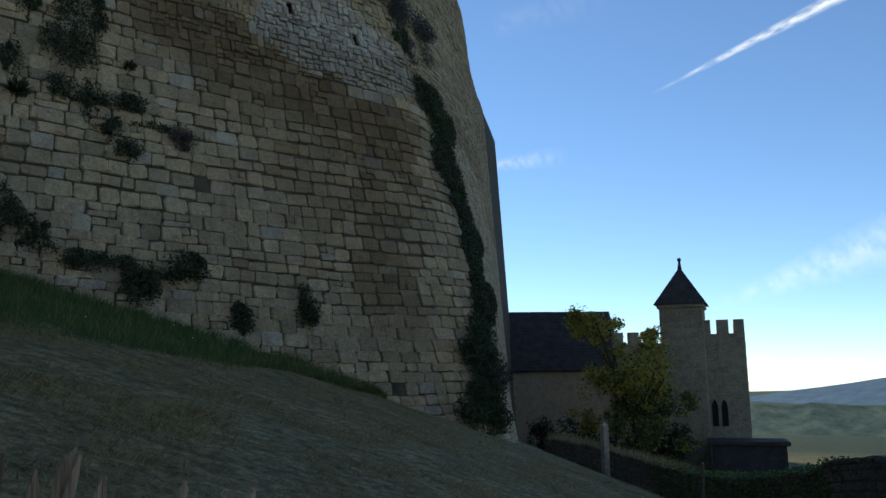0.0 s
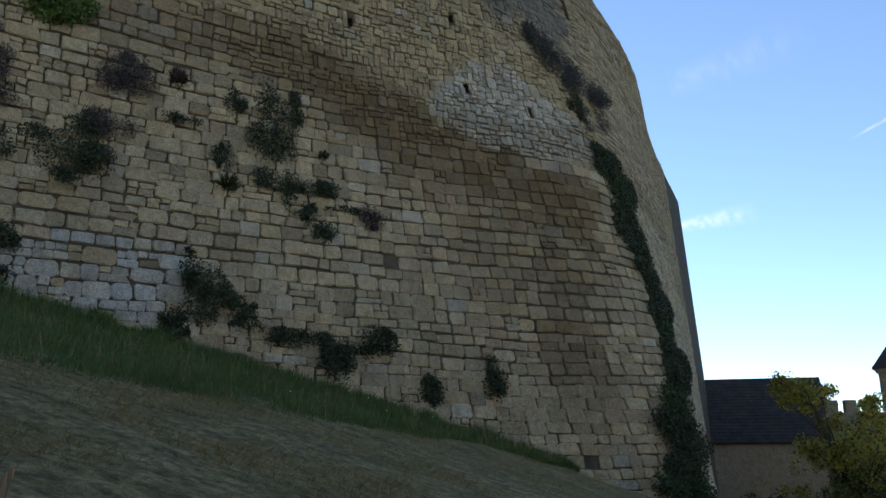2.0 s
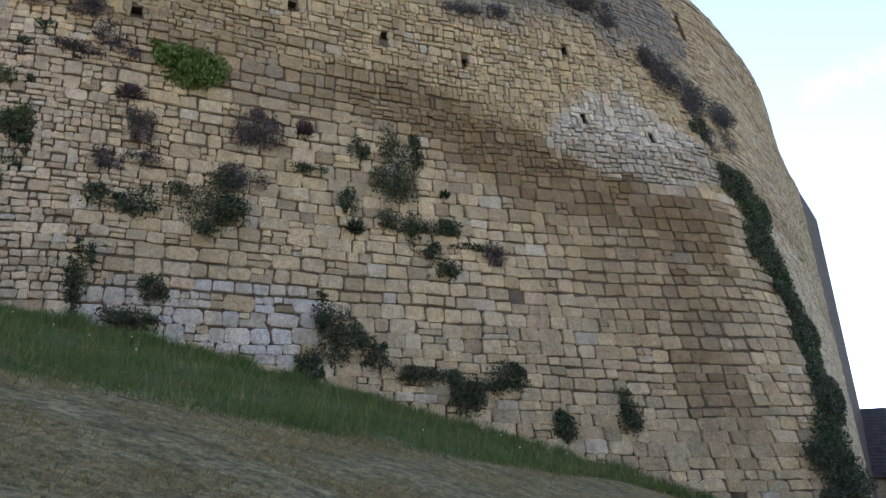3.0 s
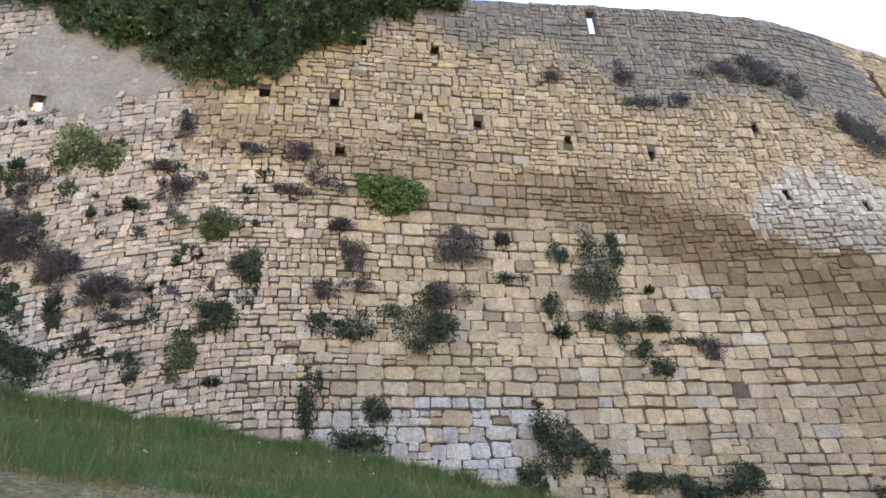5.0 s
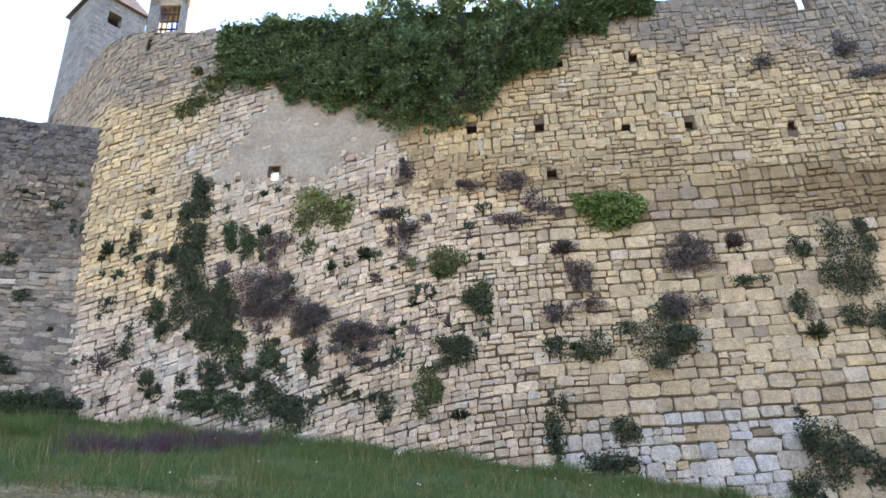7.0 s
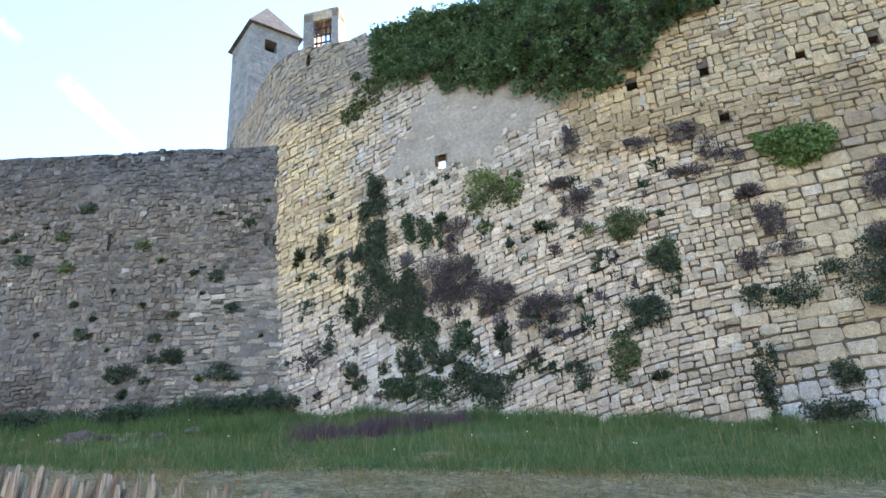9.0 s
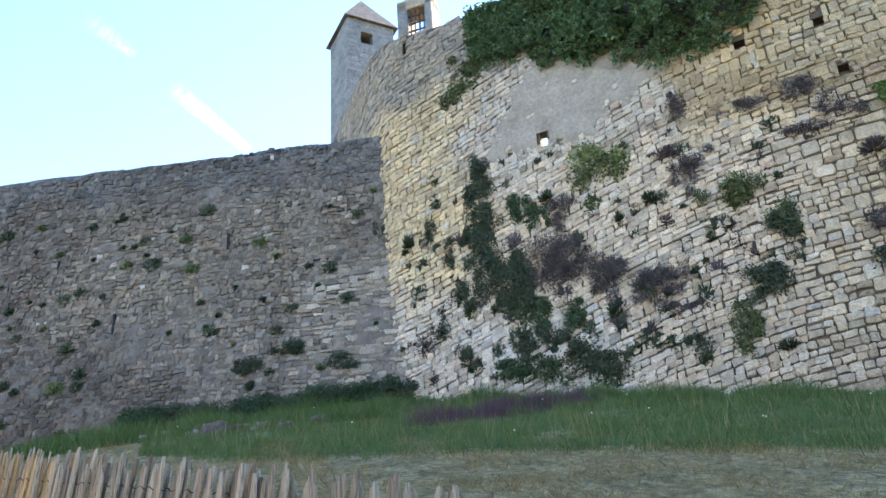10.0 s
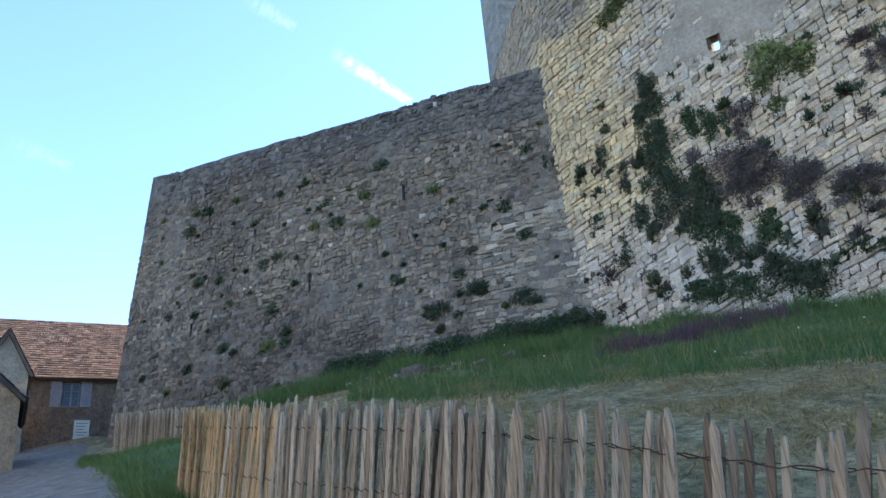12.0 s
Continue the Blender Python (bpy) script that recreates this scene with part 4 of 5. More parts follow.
for k in range(85):
    u, z = rng.uniform(0.3, B_LONG - 0.5), rng.uniform(7.8, 15.5)
    big = 0.14 + 0.4 * rng.random() ** 2
    wall_plant("wall_tuft", "small dark weed tuft in the rubble curtain wall", "plant", "tufts on the curtain wall", on_curtain, u, z, big * 1.2, big, LEAF_SHRUB if k % 4 else LEAF_OLIVE, rng, 0.05, 0.5, 300, 0.10)


for u, z, w, h in ((0.2, 8.2, 1.0, 0.7), (1.2, 8.1, 1.3, 0.7), (2.3, 8.0, 1.2, 0.6), (3.6, 7.8, 1.5, 0.7), (5.0, 7.7, 1.3, 0.6), (6.4, 7.6, 1.2, 0.5), (1.6, 9.2, 0.9, 0.5), (4.2, 9.4, 0.8, 0.5), (3.0, 9.9, 0.7, 0.5), (7.8, 7.6, 0.8, 0.5)):
    wall_plant("foot_shrub", "dark leafy bush at the foot of the curtain wall", "shrub", "shrubs at the curtain wall", on_curtain, u, z, w, h, LEAF_SHRUB if w < 1.1 else LEAF_DARK, rng, 0.08, 0.6, 260)


# the dense row of bushes along the curtain wall's foot
for k in range(15):
    u = 0.1 + k * 0.52 + rng.uniform(-0.15, 0.15)
    g = on_curtain(u, 7.5, 0.5)
    wall_plant("foot_shrub", "dark leafy bush at the foot of the curtain wall", "shrub", "shrubs at the curtain wall", on_curtain, u, lie(g.x, g.y) + rng.uniform(0.25, 0.55), rng.uniform(0.9, 1.4), rng.uniform(0.7, 1.1), LEAF_DARK if k % 3 else LEAF_SHRUB, rng, 0.08, 0.6, 260, 0.7)
# many small dark tufts in the joints towards the left corner
for k in range(150):
    s, z = rng.uniform(59.5, 71.0), 8.0 + 7.2 * rng.random() ** 1.25
    big = 0.22 + 0.5 * rng.random() ** 2
    wall_plant("wall_tuft", "small dark tuft in a rampart joint", "plant", "tufts on the rampart", on_rampart, s, z, big, big * 1.1, LEAF_SHRUB if k % 3 else LEAF_PURPLE, rng, 0.05, 0.5, 300, 0.12)


def blades(name, label, category, count, where, height, width, material, seed, lean=0.6):
    rng = random.Random(seed)
    verts, faces = [], []
    while len(faces) < count:
        p = where(rng)
        if p is None:
            continue
        x, y = p
        h = height * rng.uniform(0.4, 1.25) * (1 + 1.1 * noise.noise((x * 0.9, y * 0.9, seed)))
        a = rng.uniform(0, math.tau)
        dx, dy = math.cos(a) * width * rng.uniform(0.6, 1.4), math.sin(a) * width
        lx, ly = rng.gauss(0, lean) * h, rng.gauss(0, lean) * h
        z = lie(x, y) - 0.02
        k = len(verts)
        verts += [(x - dx, y - dy, z), (x + dx, y + dy, z), (x + lx, y + ly, z + h)]
        faces.append((k, k + 1, k + 2))
    ob = raw(name, verts, faces, material)
    return tagged(ob, label, category, kind="stuff")


HAY_EDGE = [(-2.5, 23.2), (-4.3, 20.5), (-5.2, 17.5), (-6.6, 14.2), (-8.4, 11.4), (-10.2, 9.3), (-11.9, 7.2), (-13.6, 5.3), (-15.2, 3.2), (-16.5, 1.2), (-18.5, -0.6), (-21, -2)]
WALL_FOOT = [(-1.6, 24.6), (-4.4, 23.1), (-7.9, 20.6), (-11, 18.3), (-13.8, 15.7), (-16.5, 13.0), (-19, 10.4), (-21.5, 7.9), (-23.8, 5.9), (-25, 4.6), (-26.3, 1.4), (-27.8, -2.0)]
VERGE = plain("lush_verge", (0.045, 0.085, 0.022), (0.10, 0.145, 0.045), 1.4, 0.95, 1.0, 0.05, 14)
draped("grass_verge", "uncut green verge between the mown bank and the ramparts", HAY_EDGE, WALL_FOOT, 8, 10, VERGE, 0.03, "grass")
HAY_LINE, FOOT_LINE = spline(HAY_EDGE, 10), spline(WALL_FOOT, 10)


def tall_strip(rng):
    i = rng.uniform(0, len(HAY_LINE) - 1.01)
    k = int(i)
    a = HAY_LINE[k] + (HAY_LINE[k + 1] - HAY_LINE[k]) * (i - k)
    b = FOOT_LINE[k] + (FOOT_LINE[k + 1] - FOOT_LINE[k]) * (i - k)
    t = rng.random() ** 0.9 * 1.05 - 0.05 + rng.gauss(0, 0.035)
    x, y = a + (b - a) * t
    return x, y


def foot_strip(rng):
    i = rng.uniform(0, len(HAY_LINE) - 1.01)
    k = int(i)
    a = HAY_LINE[k] + (HAY_LINE[k + 1] - HAY_LINE[k]) * (i - k)
    b = FOOT_LINE[k] + (FOOT_LINE[k + 1] - FOOT_LINE[k]) * (i - k)
    if noise.noise((i * 0.9, 4.0, 2.0)) < rng.uniform(-0.5, 0.4):
        return None
    x, y = b + (a - b) / max(0.1, float(np.linalg.norm(a - b))) * (abs(rng.gauss(0, 0.45)) - 0.1)
    return x, y


def by_curtain(rng):
    r = on_curtain(rng.uniform(-0.5, 10.5), 7.4, rng.uniform(0.1, 3.4))
    return r.x, r.y


def bank(rng):
    x, y = rng.uniform(-26, 6), rng.uniform(-4, 24)
    n = Vector((-0.583, 0.812))
    w = (Vector((x, y)) - Vector((-2.96, -1.48))).dot(n)
    r = math.hypot(x + 2, y + 1)
    if w < 3.7 or rng.random() > 1.6 * (6 / max(6, r)):
        return None
    return x, y


blades("tall_grass", "lush uncut green grass along the rampart foot", "grass", 150000, tall_strip, 0.19, 0.008, GRASS, 3, 0.45)
blades("foot_weeds", "taller lush weeds against the rampart foot", "grass", 42000, foot_strip, 0.32, 0.010, GRASS, 23, 0.4)
blades("curtain_grass", "green weeds and grass along the curtain wall foot", "grass", 26000, by_curtain, 0.36, 0.013, GRASS, 4, 0.45)
blades("dry_stalk", "pale dry seed stalks standing in the verge", "grass", 4000, tall_strip, 0.4, 0.005, STRAW, 13, 0.3)
blades("mown_stubble", "short dry mown grass stubble on the bank", "grass", 230000, bank, 0.08, 0.007, STRAW, 6, 1.6)


draped("lane_verge", "lush green grass between the lane and the paling", [(-8.6, -2.1), (-12, -4.0), (-17, -6.0), (-22, -7.9), (-30, -10.9)],
       [(-9.2, -1.8), (-12.4, -3.9), (-17, -3.9), (-22, -6.3), (-29, -10.0)], 8, 6, VERGE, 0.06, "grass")


def lane_strip(rng):
    t, x = rng.random(), -9 - 20 * rng.random() ** 1.3
    near = np.interp(-x, (8.6, 12, 17, 22, 30), (-2.1, -4.0, -6.0, -7.9, -10.9))
    far = np.interp(-x, (9.2, 12.4, 17, 22, 29), (-1.8, -3.9, -3.9, -6.3, -10.0))
    return x, near + (far - near) * t + rng.gauss(0, 0.08)


blades("lane_grass", "lush green grass beside the lane", "grass", 26000, lane_strip, 0.16, 0.008, GRASS, 14)


# an unseen wall, added behind the camera to bounce warm sunlight at the ramparts
raw("wall_bounce", [(x, y, z) for y in (-23.0, -23.6) for x, z in ((-34, 2), (34, -8), (34, 6), (-34, 13))], [(3, 2, 1, 0), (4, 5, 6, 7), (2, 3, 7, 6), (0, 1, 5, 4), (1, 2, 6, 5), (3, 0, 4, 7)], SMOOTH_WALL)
tagged(bpy.data.objects["wall_bounce"], "unseen plain beige wall added to bounce sunlight", "wall", kind="structure")


def flower_bed(rng):
    t = rng.random()
    x, y = -19.0 - 1.3 * t + rng.gauss(0, 0.32), 3.9 + 4.2 * t + rng.gauss(0, 0.3)
    if noise.noise((x * 1.4, y * 1.4, 3.0)) < rng.uniform(-0.5, 0.35):
        return None
    return x, y


blades("flower_patch", "withered purple wild flowers in the verge", "flowers", 3400, flower_bed, 0.36, 0.015, FLOWER, 9, 0.4)
for k in range(26):
    r2 = random.Random(300 + k)
    p = tall_strip(r2)
    bm = bmesh.new()
    bmesh.ops.create_icosphere(bm, subdivisions=1, radius=0.018)
    ob = part("flower_head", bm, DAISY)
    ob.location = (p[0], p[1], lie(*p) + 0.3)
    tagged(ob, "tiny pale wild flower head in the grass", "flower", "wild flowers")


# ---- the chestnut paling fence beside the lane ----
F_AT, F_ALONG = Vector((-4.94, 1.28)), Vector((-0.812, -0.583))


def slat_mesh(rng, length, w, t, material):
    """A split chestnut pale, pointed and a little bent."""
    bm = bmesh.new()
    rows = []
    tip = rng.choice((0.1, 0.15, 0.25, 0.35, 0.5))
    steps = [0.0, 0.35, 0.7, 0.88, rng.uniform(0.93, 0.965), 1.0]
    bend = rng.uniform(-0.02, 0.02)
    for k in steps:
        half = w / 2 * (1.0 + rng.uniform(-0.16, 0.16)) * (1 if k < 0.9 else (0.8 if k < 0.99 else tip))
        off = bend * math.sin(k * 2.6) + (rng.uniform(-0.2, 0.2) * w if k == 1.0 else 0)
        rows.append([bm.verts.new((x + off, y, k * length)) for x, y in ((-half, -t / 2), (half, -t / 2 * 0.7), (half * 0.8, t / 2), (-half * 0.9, t / 2 * 0.8))])
    for a, b in zip(rows, rows[1:]):
        for i in range(4):
            bm.faces.new((a[i], a[(i + 1) % 4], b[(i + 1) % 4], b[i]))
    bm.faces.new(rows[-1])
    bm.faces.new(rows[0][::-1])
    me = bpy.data.meshes.new("slat")
    bm.to_mesh(me)
    bm.free()
    me.materials.append(material)
    return me


def tube(name, points, radius, material, parent, label=""):
    """A thin wire as a three-sided tube through the points."""
    verts, faces = [], []
    for p in points:
        for a in range(3):
            verts.append((p[0] + radius * math.cos(a * 2.09), p[1] + radius * math.sin(a * 2.09), p[2] + radius * math.sin(a * 2.09 + 0.6)))
    for i in range(len(points) - 1):
        for a in range(3):
            b = (a + 1) % 3
            faces.append((i * 3 + a, i * 3 + b, i * 3 + 3 + b, i * 3 + 3 + a))
    return raw(name, verts, faces, material, parent=parent, label=label)


def fence(label, at, u0, u1, top_at, tall, pitch, seed, orange_from=99, lean=12.0):
    rng = random.Random(seed)
    root = thing("fence", label, "fence")
    pale = [slat_mesh(rng, tall * rng.uniform(0.95, 1.05), rng.uniform(0.032, 0.048), rng.uniform(0.014, 0.024), SLAT) for _ in range(14)]
    warm = [slat_mesh(rng, tall, rng.uniform(0.03, 0.045), 0.02, SLAT_ORANGE) for _ in range(5)]
    u, wires = u0, []
    while u < u1:
        x, y = at(u)
        x2, y2 = at(u + 0.05)
        turn = math.atan2(y2 - y, x2 - x)
        me = rng.choice(warm if rng.random() < 0.9 * smoothstep(orange_from - 0.9, orange_from + 0.9, u) else pale)
        top = top_at(u) + rng.uniform(-0.045, 0.025)
        o = new("slat", me)
        o.parent = root
        o.matrix_basis = pose(x + rng.uniform(-0.012, 0.012), y + rng.uniform(-0.012, 0.012), top - tall, rng.uniform(-2.5, 2.5), rng.uniform(-3, 3) - lean, math.degrees(turn) + rng.uniform(-11, 11))
        o.scale = (rng.uniform(1.05, 1.4), 1, 1)
        wires.append((x, y, top_at(u), turn))
        u += pitch * rng.uniform(0.85, 1.15) * (0.92 - 0.27 * smoothstep(1.9, 2.6, u) - 0.30 * smoothstep(3.0, 4.0, u))
    for drop in (0.17, 0.6, 1.0):
        if drop < tall:
            for side in (-1, 1):
                tube("wire", [(x - side * math.sin(a) * 0.017, y + side * math.cos(a) * 0.017, z - drop + 0.012 * math.sin(i * 1.7) * side) for i, (x, y, z, a) in enumerate(wires)], 0.0035, IRON, root, "twisted rusty wire")
    return root


def near_line(u):
    p = F_AT + F_ALONG * u
    return p.x, p.y


def near_top(u):
    return 2.45 - 0.05 * smoothstep(3.0, 1.5, u) + (u - 1.37) * 0.18 - 0.09 * smoothstep(4.5, 1.5, u) * smoothstep(-1.5, 0.5, u) if u > 0 else 2.2 + 0.21 * u - 0.005 * u * u - 0.09 * smoothstep(-1.5, 0.5, u)


near_fence = fence("weathered grey split chestnut paling fence with rusty wire", near_line, -6.0, 8.3, near_top, 1.18, 0.08, 31, 6.3)
for u, drop in ((1.35, 0.12), (4.3, 0.06), (-2.4, 0.1)):
    x, y = near_line(u)
    bm = bmesh.new()
    z = near_top(u) - drop
    box(bm, (-0.022, -0.022, z - 1.5), (0.022, 0.022, z), Matrix.Translation((x - 0.583 * 0.05, y + 0.812 * 0.05, 0)), 0.003)
    part("post", bm, IRON, near_fence, "dark rusty iron stake")


def far_line(u):
    return -17.0 - 0.89 * u, -3.4 - 0.455 * u


fence("far stretch of grey chestnut paling below the curtain wall", far_line, 0.0, 13.6, lambda u: 4.85 + 0.178 * u, 1.6, 0.07, 33)

# ---- the turret and the barred bretèche above the rampart ----
def pyramid(bm, half, z0, z1, m, over=0.0):
    r = [bm.verts.new(m @ Vector((x, y, z0))) for x, y in ((-half, -half), (half, -half), (half, half), (-half, half))]
    a = bm.verts.new(m @ Vector((0, 0, z1)))
    for i in range(4):
        bm.faces.new((r[i], r[(i + 1) % 4], a))
    bm.faces.new(r[::-1])


def coursed_faces(name, root, m, lo, hi, course, length, material, seed, proud=0.025, skip=()):
    """Squared facing stones, joined, on the four sides of an upright block."""
    rng = random.Random(seed)
    verts, faces, idx = [], [], []
    (x0, y0), (x1, y1) = lo[:2], hi[:2]
    sides = [((x0, y0), (x1, y0), (0, -1)), ((x1, y0), (x1, y1), (1, 0)), ((x1, y1), (x0, y1), (0, 1)), ((x0, y1), (x0, y0), (-1, 0))]
    for n, (a, b, o) in enumerate(sides):
        long = math.hypot(b[0] - a[0], b[1] - a[1])
        d = ((b[0] - a[0]) / long, (b[1] - a[1]) / long)
        place = lambda s, z, out, a=a, d=d, o=o: m @ Vector((a[0] + d[0] * s + o[0] * out, a[1] + d[1] * s + o[1] * out, z))
        z = lo[2]
        while z < hi[2] - 0.05:
            h = min(course * rng.uniform(0.8, 1.2), hi[2] - z)
            s = 0.0
            while s < long - 0.02:
                e = s + length * rng.uniform(0.6, 1.4)
                if long - e < length * 0.4:
                    e = long
                if not any(k == n and s < q1 and e > q0 and z < r1 and z + h > r0 for k, q0, q1, r0, r1 in skip):
                    block(verts, faces, idx, place, s + 0.012, e - 0.012, z + 0.01, z + h - 0.01, proud * rng.uniform(0.6, 1.2), 0, rng, 0.02)
                s = e
            z += h
    return tagged(raw(name, verts, faces, material, idx, root), kind="stuff")


def turret():
    root = thing("turret", "slender square stone turret with a pyramid stone roof", "tower")
    m = pose(-43.1, 8.45, 0, 0, 0, 8) @ Matrix.Diagonal((0.9, 0.9, 1, 1))
    bm = bmesh.new()
    box(bm, (-1.75, -1.75, 12), (1.75, 1.75, 35.4), m)
    box(bm, (-1.75, -1.75, 36.3), (1.75, 1.75, 37.2), m)
    for a, b in ((-1.75, -0.75), (0.15, 1.75)):
        box(bm, (1.2, a, 35.4), (1.75, b, 36.3), m)
    box(bm, (-1.75, -1.75, 35.4), (-1.2, 1.75, 36.3), m)
    box(bm, (-1.2, 1.2, 35.4), (1.2, 1.75, 36.3), m)
    box(bm, (-1.2, -1.75, 35.4), (1.2, -1.2, 36.3), m)
    part("shaft", bm, TOWER_GREY, root)
    coursed_faces("ashlar", root, m, (-1.76, -1.76, 14), (1.76, 1.76, 37.2), 0.36, 0.7, TOWER_GREY, 3, 0.02, [(1, 0.95, 1.95, 35.4, 36.3)])
    bm = bmesh.new()
    pyramid(bm, 2.05, 37.15, 40.4, m)
    part("roof", bm, SLAB_ROOF, root, "pyramid roof of grey stone slabs")
    # a black block paints the dark inside of the opening
    bm = bmesh.new()
    box(bm, (-1.0, -1.0, 35.45), (1.0, 1.0, 36.2), m)
    part("opening", bm, BLACK, root, "black block painted as the look-out's shaded inside")


turret()


def bretche():
    root = thing("bretache", "stone lookout box with an iron-barred opening on the crest", "lookout")
    a, b = on_rampart(71.3, TOP, -0.1), on_rampart(69.6, TOP, -0.1)
    run = (b - a)
    m = Matrix.Translation((a.x, a.y, TOP)) @ Matrix.Rotation(math.atan2(run.y, run.x), 4, "Z")
    L = run.length
    for name, lo, hi in (("jamb", (0, 0, -0.4), (0.42, 0.9, 1.75)), ("jamb", (L - 0.28, 0, -0.4), (L, 0.9, 1.75)), ("lintel", (0, 0, 1.35), (L, 0.9, 1.85)), ("sill", (0.42, 0, -0.4), (L - 0.28, 0.9, 0.12))):
        bm = bmesh.new()
        box(bm, lo, hi, m, 0.03)
        part(name, bm, TOWER_GREY if name != "lintel" else STONE[TAN], root)
    for k in range(4):
        bm = bmesh.new()
        x = 0.42 + (L - 0.7) * (k + 0.5) / 4
        box(bm, (x - 0.025, 0.12, 0.1), (x + 0.025, 0.17, 1.4), m)
        part("bar", bm, IRON, root)
    for z in (0.35, 0.7, 1.05):
        bm = bmesh.new()
        box(bm, (0.4, 0.10, z - 0.025), (L - 0.26, 0.15, z + 0.025), m)
        part("bar", bm, IRON, root)


bretche()


# ---- the houses at the head of the lane ----
def tiled_roof(root, m, x0, x1, y_eave, z_eave, y_ridge, z_ridge, seed, tile=(0.30, 0.34)):
    """A roof slope of small flat tiles over a boarded deck, in the plane x along, y up the slope."""
    rng = random.Random(seed)
    deck = bmesh.new()
    run = Vector((0, y_ridge - y_eave, z_ridge - z_eave))
    n = Vector((0, -run.z, run.y)).normalized()
    if n.z < 0:
        n = -n
    q = [Vector((x0, y_eave, z_eave)), Vector((x1, y_eave, z_eave)), Vector((x1, y_ridge, z_ridge)), Vector((x0, y_ridge, z_ridge))]
    lo = [deck.verts.new(m @ (p - n * 0.12)) for p in q]
    hi = [deck.verts.new(m @ p) for p in q]
    deck.faces.new(lo[::-1]), deck.faces.new(hi)
    for i in range(4):
        deck.faces.new((lo[i], lo[(i + 1) % 4], hi[(i + 1) % 4], hi[i]))
    roof = part("roof", deck, ROOF_DARK, root, "steep roof of mottled brown tiles")
    L = run.length
    up = run.normalized()
    verts, faces, idx = [], [], []
    rows = int(L / tile[1] / 0.6)
    for r in range(rows):
        x = x0 - rng.uniform(0, 0.2)
        while x < x1:
            w = tile[0] * rng.uniform(0.8, 1.2)
            a, b2 = L * r / rows, min(L, L * r / rows + tile[1])
            k = len(verts)
            lift = 0.045 + rng.uniform(0, 0.03)
            for xx, d, e in ((x + 0.01, a, lift), (x + w - 0.01, a, lift + rng.uniform(-0.01, 0.01)), (x + w - 0.01, b2, 0.012), (x + 0.01, b2, 0.012)):
                p = Vector((min(max(xx, x0), x1), y_eave, z_eave)) + up * d
                verts += [m @ (p + n * e), m @ (p + n * (e - 0.022))]
            faces += [(k, k + 2, k + 4, k + 6), (k, k + 1, k + 3, k + 2)]
            idx += [0, 0]
            x += w
    tagged(raw("tiles", verts, faces, ROOF_TILE, idx, roof), kind="stuff")
    return roof


def house():
    root = thing("house", "low stone house with a steep brown tiled roof", "house")
    m = Matrix.Translation((-41.35, -21.1, 8.45)) @ Matrix.Rotation(math.atan2(3.6, -1.4), 4, "Z")
    # x runs along the front towards the curtain wall, y away behind it is positive
    walls = bmesh.new()
    for lo, hi in (((0, 0, -1.5), (4.85, 0.5, 3.7)), ((5.65, 0, -1.5), (13, 0.5, 3.7)), ((4.85, 0, -1.5), (5.65, 0.5, 2.2)), ((4.85, 0, 3.45), (5.65, 0.5, 3.7)), ((0, 6.5, -1.5), (13, 7, 3.7)), ((0, 0.5, -1.5), (0.5, 6.5, 3.7)), ((12.5, 0.5, -1.5), (13, 6.5, 3.7))):
        box(walls, lo, hi, m)
    part("wall", walls, STONE[RUBBLE], root, "rough rubble walls")
    tiled_roof(root, m, -0.3, 13.3, -0.35, 3.55, 3.5, 7.6, 2)
    tiled_roof(root, m, -0.3, 13.3, 7.35, 3.55, 3.5, 7.6, 3)
    win = part("window", _boxes([((4.86, 0.15, 2.21), (4.92, 0.25, 3.44)), ((5.58, 0.15, 2.21), (5.64, 0.25, 3.44)), ((4.92, 0.15, 2.21), (5.58, 0.25, 2.27)), ((4.92, 0.15, 3.38), (5.58, 0.25, 3.44)), ((5.22, 0.15, 2.27), (5.28, 0.24, 3.38)), ((4.92, 0.16, 2.62), (5.58, 0.23, 2.65)), ((4.92, 0.16, 3.0), (5.58, 0.23, 3.03))], m), WOOD, root, "small-paned casement window")
    part("pane", _boxes([((4.92, 0.20, 2.27), (5.58, 0.21, 3.38))], m), GLASS_DARK, win)
    for x in (4.33, 5.67):
        sh = part("shutter", _boxes([((x, -0.06, 2.2), (x + 0.5, -0.015, 3.45))] + [((x + 0.03, -0.085, z), (x + 0.47, -0.06, z + 0.1)) for z in (2.35, 3.15)], m), WOOD, root, "open grey-blue plank shutter")
    board = tagged(part("notice_board", _boxes([((5.5, -0.08, 0.62), (6.2, -0.03, 1.55))], m, 0.01), SIGN), "pale notice board on the house wall", "sign")
    for z in (0.58, 1.55):
        part("frame", _boxes([((5.46, -0.09, z), (6.24, -0.02, z + 0.04))], m), WOOD, board)
    for k in range(5):
        part("text_line", _boxes([((5.6, -0.086, 1.38 - 0.14 * k), (6.1 - 0.08 * (k % 3), -0.0805, 1.405 - 0.14 * k))], m), GLASS_DARK, board)


def _boxes(list_of, m, bevel=0.0):
    bm = bmesh.new()
    for lo, hi in list_of:
        box(bm, lo, hi, m, bevel)
    return bm


house()


